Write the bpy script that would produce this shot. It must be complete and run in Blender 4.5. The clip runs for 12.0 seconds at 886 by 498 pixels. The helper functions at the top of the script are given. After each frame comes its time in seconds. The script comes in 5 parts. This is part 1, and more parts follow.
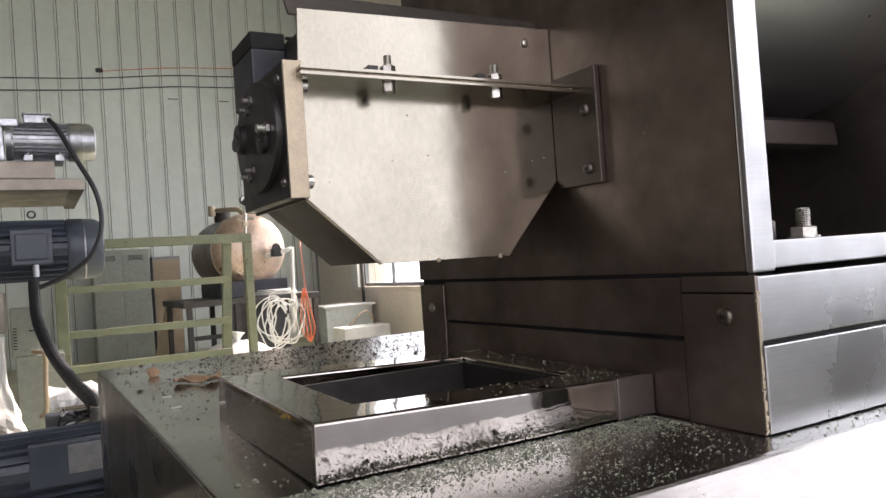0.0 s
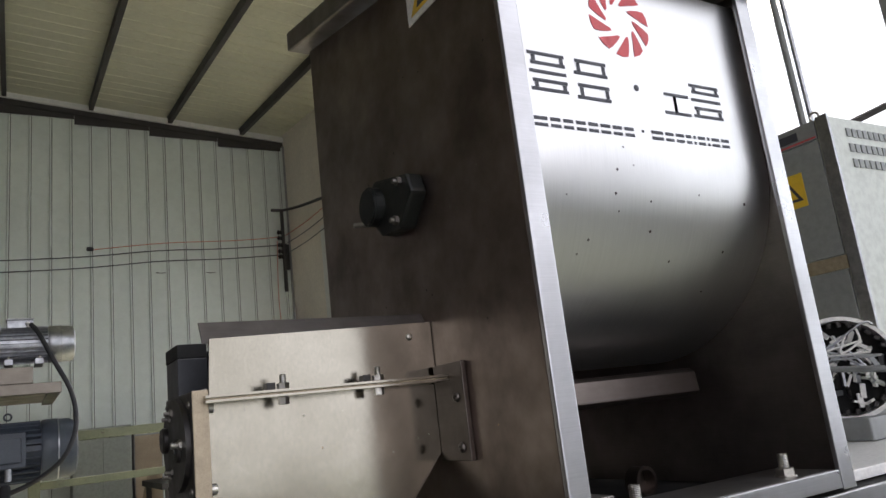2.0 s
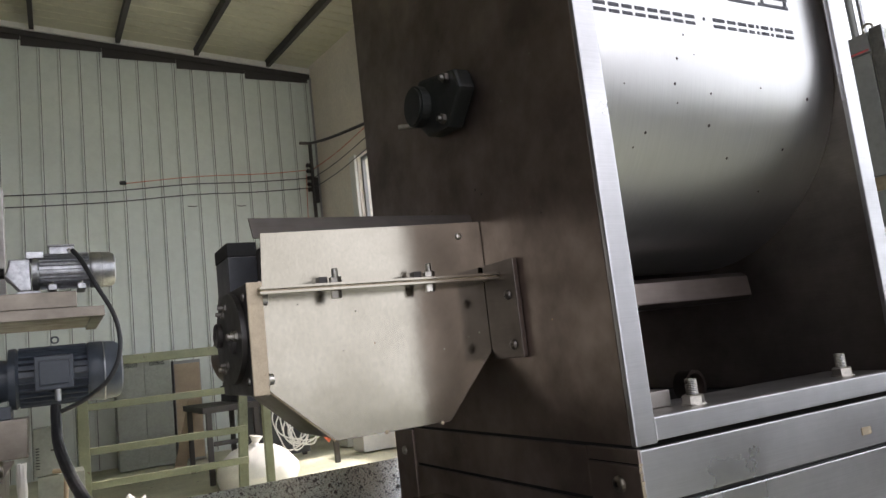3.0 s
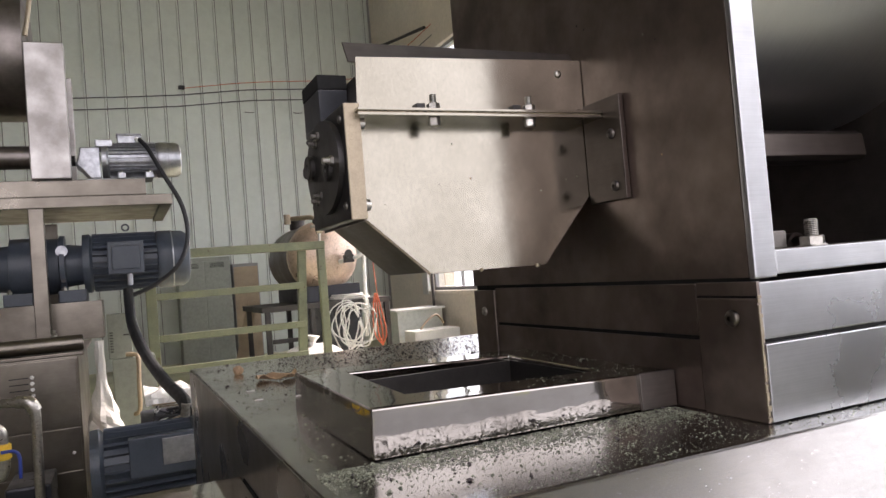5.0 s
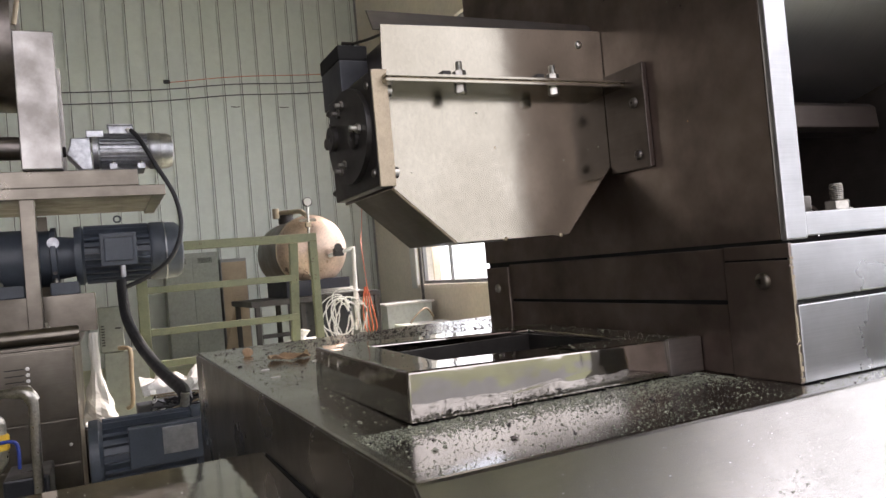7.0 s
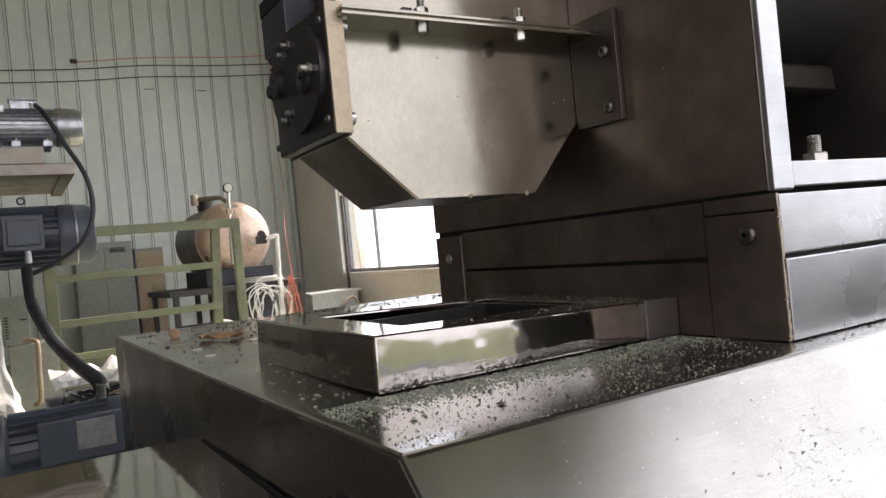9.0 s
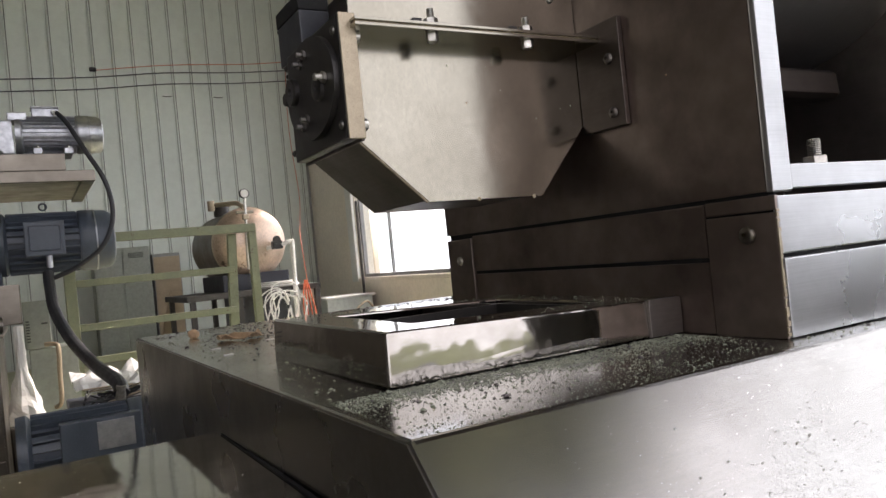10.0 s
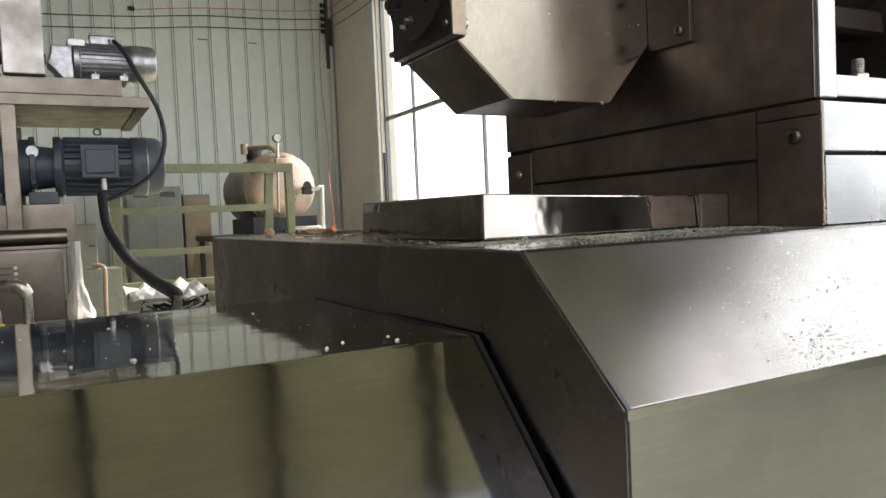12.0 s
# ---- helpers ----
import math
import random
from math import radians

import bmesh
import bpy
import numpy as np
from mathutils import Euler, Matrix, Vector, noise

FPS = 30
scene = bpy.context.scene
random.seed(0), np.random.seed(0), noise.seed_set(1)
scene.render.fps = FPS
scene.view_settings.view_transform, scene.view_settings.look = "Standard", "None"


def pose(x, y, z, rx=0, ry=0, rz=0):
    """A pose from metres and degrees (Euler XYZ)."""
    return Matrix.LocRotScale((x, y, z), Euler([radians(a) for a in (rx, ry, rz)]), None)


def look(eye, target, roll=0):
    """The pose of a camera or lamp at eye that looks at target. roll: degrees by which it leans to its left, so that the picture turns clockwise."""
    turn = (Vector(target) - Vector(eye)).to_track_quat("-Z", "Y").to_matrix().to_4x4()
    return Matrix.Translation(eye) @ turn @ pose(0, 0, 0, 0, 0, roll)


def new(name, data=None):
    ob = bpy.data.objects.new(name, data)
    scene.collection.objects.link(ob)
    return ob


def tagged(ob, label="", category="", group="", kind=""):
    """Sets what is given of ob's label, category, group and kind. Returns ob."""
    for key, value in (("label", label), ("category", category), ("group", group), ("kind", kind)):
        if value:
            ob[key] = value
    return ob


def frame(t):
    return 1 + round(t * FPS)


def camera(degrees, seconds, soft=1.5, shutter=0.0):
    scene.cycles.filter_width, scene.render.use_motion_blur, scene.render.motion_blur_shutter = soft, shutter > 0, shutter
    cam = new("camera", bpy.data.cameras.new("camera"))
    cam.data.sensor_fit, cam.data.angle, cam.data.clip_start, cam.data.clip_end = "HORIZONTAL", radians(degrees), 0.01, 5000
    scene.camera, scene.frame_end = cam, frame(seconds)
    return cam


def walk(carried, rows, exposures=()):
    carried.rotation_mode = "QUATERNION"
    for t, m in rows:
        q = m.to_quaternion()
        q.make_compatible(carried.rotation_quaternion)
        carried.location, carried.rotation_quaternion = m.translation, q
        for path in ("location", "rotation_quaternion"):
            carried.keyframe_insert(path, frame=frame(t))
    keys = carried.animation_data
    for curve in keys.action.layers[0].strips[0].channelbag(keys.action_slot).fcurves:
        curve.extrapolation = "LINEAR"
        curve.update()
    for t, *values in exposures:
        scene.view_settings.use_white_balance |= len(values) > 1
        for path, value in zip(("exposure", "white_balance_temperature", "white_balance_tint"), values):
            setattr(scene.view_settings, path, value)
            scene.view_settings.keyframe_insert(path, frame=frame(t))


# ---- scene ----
cam = camera(62.5, 12.0)
PATH = [
    (0, (0.036, -0.043, 1.161), (1.022, 1.697, 1.195), -4.0),
    (0.5, (0.057, -0.137, 1.228), (1.077, 1.575, 1.406), -6.4),
    (1, (0.112, -0.247, 1.286), (1.179, 1.417, 1.589), -6.6),
    (1.5, (0.087, -0.301, 1.317), (1.104, 1.374, 1.721), -6.4),
    (2, (0.078, -0.317, 1.331), (1.091, 1.353, 1.76), -6.7),
    (2.5, (0.068, -0.299, 1.305), (1.054, 1.405, 1.658), -6.2),
    (3, (0.057, -0.266, 1.279), (1.003, 1.476, 1.544), -6.5),
    (3.5, (0.027, -0.244, 1.244), (0.904, 1.542, 1.444), -6.4),
    (3.7, (0.021, -0.23, 1.221), (0.887, 1.565, 1.391), -5.9),
    (5.3, (0.0, -0.177, 1.151), (0.808, 1.652, 1.199), -4.6),
    (5.5, (-0.009, -0.181, 1.14), (0.799, 1.648, 1.185), -4.5),
    (6, (-0.018, -0.162, 1.142), (0.798, 1.663, 1.195), -4.3),
    (6.5, (-0.044, -0.15, 1.127), (0.77, 1.677, 1.159), -3.8),
    (6.7, (-0.045, -0.15, 1.134), (0.77, 1.676, 1.171), -4.6),
    (8.3, (-0.04, -0.105, 1.122), (0.962, 1.624, 1.171), -5.0),
    (8.5, (-0.049, -0.064, 1.111), (0.961, 1.662, 1.142), -5.4),
    (9, (-0.051, -0.043, 1.098), (0.98, 1.67, 1.095), -5.6),
    (9.5, (-0.049, -0.048, 1.097), (0.982, 1.666, 1.1), -6.2),
    (10, (-0.063, -0.075, 1.092), (0.935, 1.658, 1.107), -5.7),
    (10.5, (-0.081, -0.073, 1.09), (0.917, 1.66, 1.114), -4.7),
    (11, (-0.103, -0.097, 1.083), (0.878, 1.645, 1.108), -4.1),
    (11.5, (-0.12, -0.121, 1.067), (0.843, 1.632, 1.091), -4.2),
    (12, (-0.221, -0.156, 0.987), (0.727, 1.604, 0.903), -2.6),
]
EXPOSURES = [(0.0, 1.58, 6600, 22), (0.5, 1.68, 6550, 22), (1.0, 1.18, 6480, 20), (2.5, 0.99, 6480, 19), (3.5, 1.42, 6600, 21), (5.5, 1.41, 6700, 24), (6.5, 1.41, 6700, 23), (8.5, 1.33, 6650, 21), (11.0, 1.18, 6650, 20), (11.5, 1.20, 6680, 19), (12.0, 1.46, 6750, 16)]
walk(cam, [(t, look(eye, target, roll)) for t, eye, target, roll in PATH], EXPOSURES)


# ---- world, sun, exposure ----
world = bpy.data.worlds.new("world")
scene.world = world
world.use_nodes = True
wn = world.node_tree.nodes
sky = wn.new("ShaderNodeTexSky")
sky.sky_type = "NISHITA"
sky.sun_disc = False
SUN_EL, SUN_AZ = radians(36), radians(70)
sky.sun_elevation, sky.sun_rotation = SUN_EL, SUN_AZ
sky.air_density, sky.dust_density = 1.0, 3.0
world.node_tree.links.new(sky.outputs[0], wn["Background"].inputs[0])
wn["Background"].inputs[1].default_value = 0.15

sun = new("sun", bpy.data.lights.new("sun", "SUN"))
sun.data.energy, sun.data.angle, sun.data.color = 3.2, radians(0.6), (1.0, 0.95, 0.86)
sun_dir = Vector((math.sin(SUN_AZ) * math.cos(SUN_EL), math.cos(SUN_AZ) * math.cos(SUN_EL), math.sin(SUN_EL)))
sun.matrix_world = look(sun_dir * 30, (0, 0, 0))


def window_light(name, m, w, h, watts, tint=(0.94, 0.97, 1.0)):
    ob = new(name, bpy.data.lights.new(name, "AREA"))
    ob.data.shape, ob.data.size, ob.data.size_y, ob.data.energy, ob.data.color = "RECTANGLE", w, h, watts, tint
    ob.matrix_world = m
    return ob


window_light("window_skylight", look((4.53 + 0.17, 7.71, 2.68), (0, 7.71, 2.68)), 5.3, 3.55, 10)

# ---- materials ----
def mat(name):
    m = bpy.data.materials.new(name)
    m.use_nodes = True
    return m, m.node_tree.nodes, m.node_tree.links, m.node_tree.nodes["Principled BSDF"]


def noise_node(n, l, scale, detail=6, stretch=None, rough=0.6):
    tc = n.new("ShaderNodeTexCoord")
    mp = n.new("ShaderNodeMapping")
    if stretch:
        mp.inputs["Scale"].default_value = stretch
    l.new(tc.outputs["Object"], mp.inputs[0])
    t = n.new("ShaderNodeTexNoise")
    t.inputs["Scale"].default_value, t.inputs["Detail"].default_value, t.inputs["Roughness"].default_value = scale, detail, rough
    l.new(mp.outputs[0], t.inputs["Vector"])
    return t


def ramp(n, l, src, stops):
    r = n.new("ShaderNodeValToRGB")
    while len(r.color_ramp.elements) < len(stops):
        r.color_ramp.elements.new(0.5)
    for e, (p, c) in zip(r.color_ramp.elements, stops):
        e.position, e.color = p, (*c, 1) if len(c) == 3 else (c[0], c[0], c[0], 1)
    l.new(src, r.inputs[0])
    return r


def mixc(n, l, fac, a, b, mode="MIX"):
    m = n.new("ShaderNodeMix")
    m.data_type, m.blend_type = "RGBA", mode
    for sock, v in ((m.inputs[0], fac), (m.inputs[6], a), (m.inputs[7], b)):
        if isinstance(v, bpy.types.NodeSocket):
            l.new(v, sock)
        elif isinstance(v, (int, float)):
            sock.default_value = v
        else:
            sock.default_value = (*v, 1)
    return m.outputs[2]


def bump(n, l, bsdf, src, strength, dist=0.001):
    b = n.new("ShaderNodeBump")
    b.inputs["Strength"].default_value, b.inputs["Distance"].default_value = strength, dist
    l.new(src, b.inputs["Height"])
    l.new(b.outputs[0], bsdf.inputs["Normal"])


def steel(name, light=(0.55, 0.54, 0.52), dark=(0.4, 0.38, 0.36), rough=(0.22, 0.42), grain=(4, 4, 160), smear=5.0, aniso=0.0, relief=0.1, dirt=0.0, wave=0.0):
    """Stainless sheet with a brushed grain, smears and dull patches."""
    m, n, l, b = mat(name)
    big = noise_node(n, l, smear, 5)
    fine = noise_node(n, l, 6.0, 4, grain)
    patch = ramp(n, l, big.outputs["Fac"], [(0.34, (0.0,)), (0.66, (1.0,))])
    c = mixc(n, l, patch.outputs[0], dark, light)
    c = mixc(n, l, 0.25, c, ramp(n, l, fine.outputs["Fac"], [(0.3, (0.55,)), (0.7, (1.0,))]).outputs[0], "MULTIPLY")
    met = 1.0
    if dirt:
        spots = noise_node(n, l, 420, 3, None, 0.6)
        sm = ramp(n, l, spots.outputs["Fac"], [(0.62 - 0.1 * dirt, (0.0,)), (0.74 - 0.05 * dirt, (0.7,))])
        c = mixc(n, l, sm.outputs[0], c, (0.16, 0.14, 0.12))
        inv = n.new("ShaderNodeMath")
        inv.operation, inv.inputs[0].default_value = "SUBTRACT", 1.0
        l.new(sm.outputs[0], inv.inputs[1])
        l.new(inv.outputs[0], b.inputs["Metallic"])
    else:
        b.inputs["Metallic"].default_value = met
    l.new(c, b.inputs["Base Color"])
    rr = n.new("ShaderNodeMapRange")
    rr.inputs[3].default_value, rr.inputs[4].default_value = rough[1], rough[0]
    l.new(big.outputs["Fac"], rr.inputs[0])
    rr.inputs[1].default_value, rr.inputs[2].default_value = 0.3, 0.7
    l.new(rr.outputs[0], b.inputs["Roughness"])
    b.inputs["Anisotropic"].default_value = aniso
    bump(n, l, b, fine.outputs["Fac"], relief, 0.0006)
    if wave:
        dents = noise_node(n, l, 7.0, 3, None, 0.55)
        w = n.new("ShaderNodeBump")
        w.inputs["Strength"].default_value, w.inputs["Distance"].default_value = 1.0, wave
        l.new(dents.outputs["Fac"], w.inputs["Height"])
        l.new(w.outputs[0], b.inputs["Normal"].links[0].from_node.inputs["Normal"])
    return m


def paint(name, base, var=0.15, rough=0.45, scale=6.0, wear=None, metallic=0.0, relief=0.05, dirt=0.25):
    """Painted or moulded surface with dust, stains and fine relief."""
    m, n, l, b = mat(name)
    big, fine = noise_node(n, l, scale, 6), noise_node(n, l, scale * 14, 4)
    lo, hi = tuple(c * (1 - var) for c in base), tuple(min(1, c * (1 + var)) for c in base)
    c = ramp(n, l, big.outputs["Fac"], [(0.3, lo), (0.7, hi)]).outputs[0]
    grime = ramp(n, l, fine.outputs["Fac"], [(0.35, (1 - dirt,)), (0.6, (1.0,))])
    c = mixc(n, l, 0.6, c, grime.outputs[0], "MULTIPLY")
    if wear:
        w = noise_node(n, l, scale * 5, 9, None, 0.7)
        c = mixc(n, l, ramp(n, l, w.outputs["Fac"], [(0.62, (0.0,)), (0.66, (1.0,))]).outputs[0], c, wear)
    l.new(c, b.inputs["Base Color"])
    rr = ramp(n, l, big.outputs["Fac"], [(0.3, (max(0.05, rough - 0.1),)), (0.7, (min(1, rough + 0.12),))])
    l.new(rr.outputs[0], b.inputs["Roughness"])
    b.inputs["Metallic"].default_value = metallic
    bump(n, l, b, fine.outputs["Fac"], relief, 0.002)
    return m


# same steel as the front; its dark brownish reflection is put into the colour
STEEL_PANEL = steel("dark_reflection_panel_steel", (0.385, 0.318, 0.288), (0.2, 0.158, 0.138), (0.30, 0.46), (3, 3, 3), 4.5, 0, 0.05, wave=0.0015)
STEEL_FRONT = steel("brushed_steel_front", (0.57, 0.575, 0.59), (0.43, 0.43, 0.44), (0.24, 0.4), (2, 160, 160), 5.0, 0, 0.12, wave=0.0006)
STEEL_BASE = steel("worn_steel_base", (0.46, 0.44, 0.42), (0.3, 0.28, 0.26), (0.28, 0.48), (120, 3, 120), 6.0, 0, 0.1)
# the yellow tint stands in for the yard reflected in the chute plates
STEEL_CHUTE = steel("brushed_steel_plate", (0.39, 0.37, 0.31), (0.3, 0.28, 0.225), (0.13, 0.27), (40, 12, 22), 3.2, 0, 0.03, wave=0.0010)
# darker copy of the steel, with the shade of turned-away faces in its colour
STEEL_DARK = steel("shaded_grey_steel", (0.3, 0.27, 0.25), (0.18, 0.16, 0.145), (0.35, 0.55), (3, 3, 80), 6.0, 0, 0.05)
STEEL_BROWN = steel("dark_brown_steel", (0.19, 0.16, 0.145), (0.12, 0.1, 0.09), (0.3, 0.45), (3, 3, 30), 6.0, 0, 0.05)
STEEL_DRUM = steel("satin_steel_drum", (0.74, 0.74, 0.74), (0.66, 0.66, 0.66), (0.3, 0.38), (160, 2, 2), 3.5, 0, 0.08, wave=0.0003)
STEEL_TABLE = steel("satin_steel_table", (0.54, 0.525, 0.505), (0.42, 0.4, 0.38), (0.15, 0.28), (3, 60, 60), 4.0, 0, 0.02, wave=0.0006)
# tint lowered so the sheet carries the dark surroundings it would reflect
STEEL_SIDE = steel("reflection_dark_side_sheet", (0.29, 0.27, 0.25), (0.2, 0.185, 0.17), (0.22, 0.36), (3, 20, 20), 5.0, 0, 0.01, wave=0.003)
STEEL_POLISH = steel("polished_steel", (0.6, 0.58, 0.53), (0.47, 0.44, 0.395), (0.03, 0.09), (2, 40, 40), 6.0, 0, 0.02, wave=0.0006)
STEEL_COLLAR = steel("worn_bright_collar_steel", (0.56, 0.535, 0.495), (0.42, 0.39, 0.355), (0.02, 0.08), (2, 12, 12), 9.0, 0, 0.015, wave=0.0016)
STEEL_FAR = steel("far_machine_steel", (0.24, 0.215, 0.18), (0.13, 0.115, 0.095), (0.25, 0.45), (3, 3, 60), 3.0, 0, 0.06)
ZINC = steel("zinc_fastener", (0.62, 0.6, 0.55), (0.4, 0.38, 0.34), (0.25, 0.4), (20, 20, 20), 60, 0, 0.05)
DULL_BOLT = steel("oiled_dark_bolt", (0.3, 0.28, 0.26), (0.16, 0.15, 0.14), (0.3, 0.45), (20, 20, 20), 60, 0, 0.05)
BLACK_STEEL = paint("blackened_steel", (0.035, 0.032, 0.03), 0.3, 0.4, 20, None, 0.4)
BLUE_BLACK = paint("blue_black_paint", (0.03, 0.033, 0.04), 0.2, 0.35, 10)
BRASS_EDGE = paint("tan_machined_edge", (0.42, 0.35, 0.25), 0.2, 0.4, 40, (0.25, 0.2, 0.14), 0.5, 0.1)
GREEN_CAST = paint("green_cast_iron", (0.010, 0.012, 0.011), 0.3, 0.45, 30, (0.05, 0.03, 0.025), 0, 0.2)
MOTOR_GREY = paint("blue_grey_motor_paint", (0.06, 0.074, 0.094), 0.2, 0.4, 10, None, 0, 0.1)
ALU = steel("cast_aluminium", (0.52, 0.53, 0.55), (0.36, 0.37, 0.39), (0.3, 0.5), (30, 30, 30), 30, 0, 0.2)
RUBBER = paint("black_cable_rubber", (0.02, 0.021, 0.024), 0.2, 0.5, 20)
RAIL_PAINT = paint("olive_rail_paint", (0.215, 0.23, 0.14), 0.2, 0.5, 5, (0.11, 0.07, 0.045), 0, 0.1)
WALL_SHEET = paint("pale_wall_sheet", (0.66, 0.71, 0.665), 0.06, 0.4, 0.7, None, 0, 0.02, 0.1)
WALL_PLASTER = paint("pale_plaster", (0.84, 0.77, 0.68), 0.08, 0.7, 1.2, None, 0, 0.05, 0.15)
# dark colour for unseen walls, set by what the steel should reflect
WALL_DIM = paint("dark_reflection_wall", (0.13, 0.115, 0.1), 0.15, 0.7, 1.0)
WALL_MID = paint("grey_reflection_wall", (0.16, 0.145, 0.13), 0.15, 0.7, 1.0)
YARD = paint("yellow_green_yard", (0.33, 0.34, 0.17), 0.2, 0.8, 0.6)
APRON = paint("pale_apron_concrete", (0.3, 0.295, 0.27), 0.08, 0.8, 0.8)
FRAME_M = paint("grey_window_steel", (0.3, 0.3, 0.3), 0.1, 0.5, 6)
# dark colour for the shadow painted along each wall seam
SEAM_SHADE = paint("seam_shadow", (0.13, 0.14, 0.125), 0.25, 0.7, 3)
ROOF_SHEET = paint("pale_roof_sheet", (0.58, 0.56, 0.42), 0.08, 0.45, 0.8, None, 0, 0.02, 0.12)
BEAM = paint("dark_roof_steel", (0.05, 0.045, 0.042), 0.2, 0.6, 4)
CONCRETE = paint("grey_concrete", (0.5, 0.5, 0.36), 0.2, 0.8, 1.5, (0.2, 0.18, 0.16), 0, 0.2)
CABINET_GREY = paint("grey_cabinet_paint", (0.26, 0.27, 0.265), 0.06, 0.45, 2)
CABINET_PALE = paint("pale_cabinet_paint", (0.62, 0.65, 0.6), 0.05, 0.45, 2)
CABINET_OLIVE = paint("olive_grey_cabinet", (0.3, 0.32, 0.28), 0.08, 0.5, 2)
TAN = paint("tan_board", (0.36, 0.28, 0.19), 0.15, 0.6, 5)
WHITE = paint("white_enamel", (0.78, 0.77, 0.74), 0.06, 0.4, 8)
TANK = paint("stained_tank_metal", (0.6, 0.46, 0.37), 0.3, 0.34, 4, (0.2, 0.12, 0.08), 0.65, 0.15, 0.4)
TANK_DARK = paint("dark_brown_tank_paint", (0.07, 0.045, 0.035), 0.3, 0.4, 4, (0.2, 0.13, 0.09), 0.0, 0.15)
DARK_BLUE = paint("dark_navy_paint", (0.035, 0.037, 0.05), 0.2, 0.6, 5)
INK = paint("charcoal_ink", (0.05, 0.052, 0.065), 0.1, 0.5, 20)
RED = paint("faded_red_vinyl", (0.62, 0.08, 0.09), 0.1, 0.45, 20)
YELLOW = paint("yellow_sign", (0.8, 0.52, 0.04), 0.08, 0.45, 20)
ORANGE = paint("orange_hose", (0.62, 0.15, 0.07), 0.1, 0.5, 10)
GRIT = paint("grey_green_grit", (0.27, 0.285, 0.21), 0.5, 0.8, 60)
DUST = paint("pale_dry_dust", (0.68, 0.68, 0.63), 0.3, 0.8, 60)
GRIT_DARK = paint("dark_brown_grit", (0.075, 0.06, 0.06), 0.5, 0.8, 60)
DRY_LEAF = paint("dry_tan_scrap", (0.45, 0.3, 0.18), 0.25, 0.7, 30)
# near-black standing in for shade in gaps, slots and recesses; also a black cap
GAP = paint("gap_shade_and_black_cap", (0.012, 0.012, 0.012), 0.1, 0.8, 10)
glass_m, gn, gl, gb = mat("window_glass")
gb.inputs["Base Color"].default_value = (0.93, 0.97, 0.96, 1)
gb.inputs["Transmission Weight"].default_value, gb.inputs["Roughness"].default_value, gb.inputs["IOR"].default_value = 1.0, 0.02, 1.1
film_m, fn, fl, fb = mat("clear_plastic_film")
fb.inputs["Base Color"].default_value, fb.inputs["Roughness"].default_value = (0.85, 0.83, 0.78, 1), 0.3
fb.inputs["Transmission Weight"].default_value, fb.inputs["IOR"].default_value = 0.25, 1.2
back_m, an, al, ab = mat("daylight_glow_sheet")
ab.inputs["Base Color"].default_value = (0, 0, 0, 1)
ab.inputs["Emission Color"].default_value = (0.93, 0.97, 1.0, 1)
ab.inputs["Emission Strength"].default_value = 1.05
yard_m = back_m.copy()
yard_m.name = "yard_glow_sheet"
yard_m.node_tree.nodes["Principled BSDF"].inputs["Emission Strength"].default_value = 0.9


# ---- mesh tools ----
def thing(name, at=(0, 0, 0), label="", category="", group="", kind=""):
    e = new(name)
    e.empty_display_size = 0.05
    e.location = at
    return tagged(e, label, category, group, kind)


def part(name, bm, material, parent=None, label="", smooth=False):
    """Links bm, given in world metres, as one mesh object under a thing or part."""
    me = bpy.data.meshes.new(name)
    bmesh.ops.recalc_face_normals(bm, faces=bm.faces)
    bm.to_mesh(me)
    bm.free()
    me.materials.append(material)
    if smooth:
        me.shade_smooth()
        me.set_sharp_from_angle(angle=radians(35))
    ob = new(name, me)
    if parent is not None:
        bpy.context.view_layer.update()
        ob.parent = parent
        ob.matrix_parent_inverse = parent.matrix_world.inverted()
    if label:
        ob["label"] = label
    return ob


def box(x0, x1, y0, y1, z0, z1, bevel=0.0, bm=None, seg=2):
    b = bmesh.new()
    bmesh.ops.create_cube(b, size=1, matrix=Matrix.Translation(((x0 + x1) / 2, (y0 + y1) / 2, (z0 + z1) / 2)) @ Matrix.Diagonal((abs(x1 - x0), abs(y1 - y0), abs(z1 - z0), 1)))
    if bevel:
        bmesh.ops.bevel(b, geom=list(b.edges), offset=bevel, segments=seg, affect="EDGES", profile=0.6)
    return join(bm, b)


def join(bm, b):
    if bm is None:
        return b
    me = bpy.data.meshes.new("tmp")
    b.to_mesh(me)
    b.free()
    bm.from_mesh(me)
    bpy.data.meshes.remove(me)
    return bm


def frame_to(p, d):
    return Matrix.Translation(p) @ Vector(d).to_track_quat("Z", "Y").to_matrix().to_4x4()


def cyl(a, b, r, n=24, r2=None, bevel=0.0, bm=None, caps=True):
    a, b = Vector(a), Vector(b)
    k = bmesh.new()
    h = (b - a).length
    bmesh.ops.create_cone(k, cap_ends=caps, segments=n, radius1=r, radius2=r if r2 is None else r2, depth=h, matrix=Matrix.Translation((0, 0, h / 2)))
    if bevel:
        bmesh.ops.bevel(k, geom=[e for e in k.edges if len(e.link_faces) == 2 and e.calc_face_angle(0) > 1.0], offset=bevel, segments=2, affect="EDGES")
    bmesh.ops.transform(k, matrix=frame_to(a, b - a), verts=k.verts)
    return join(bm, k)


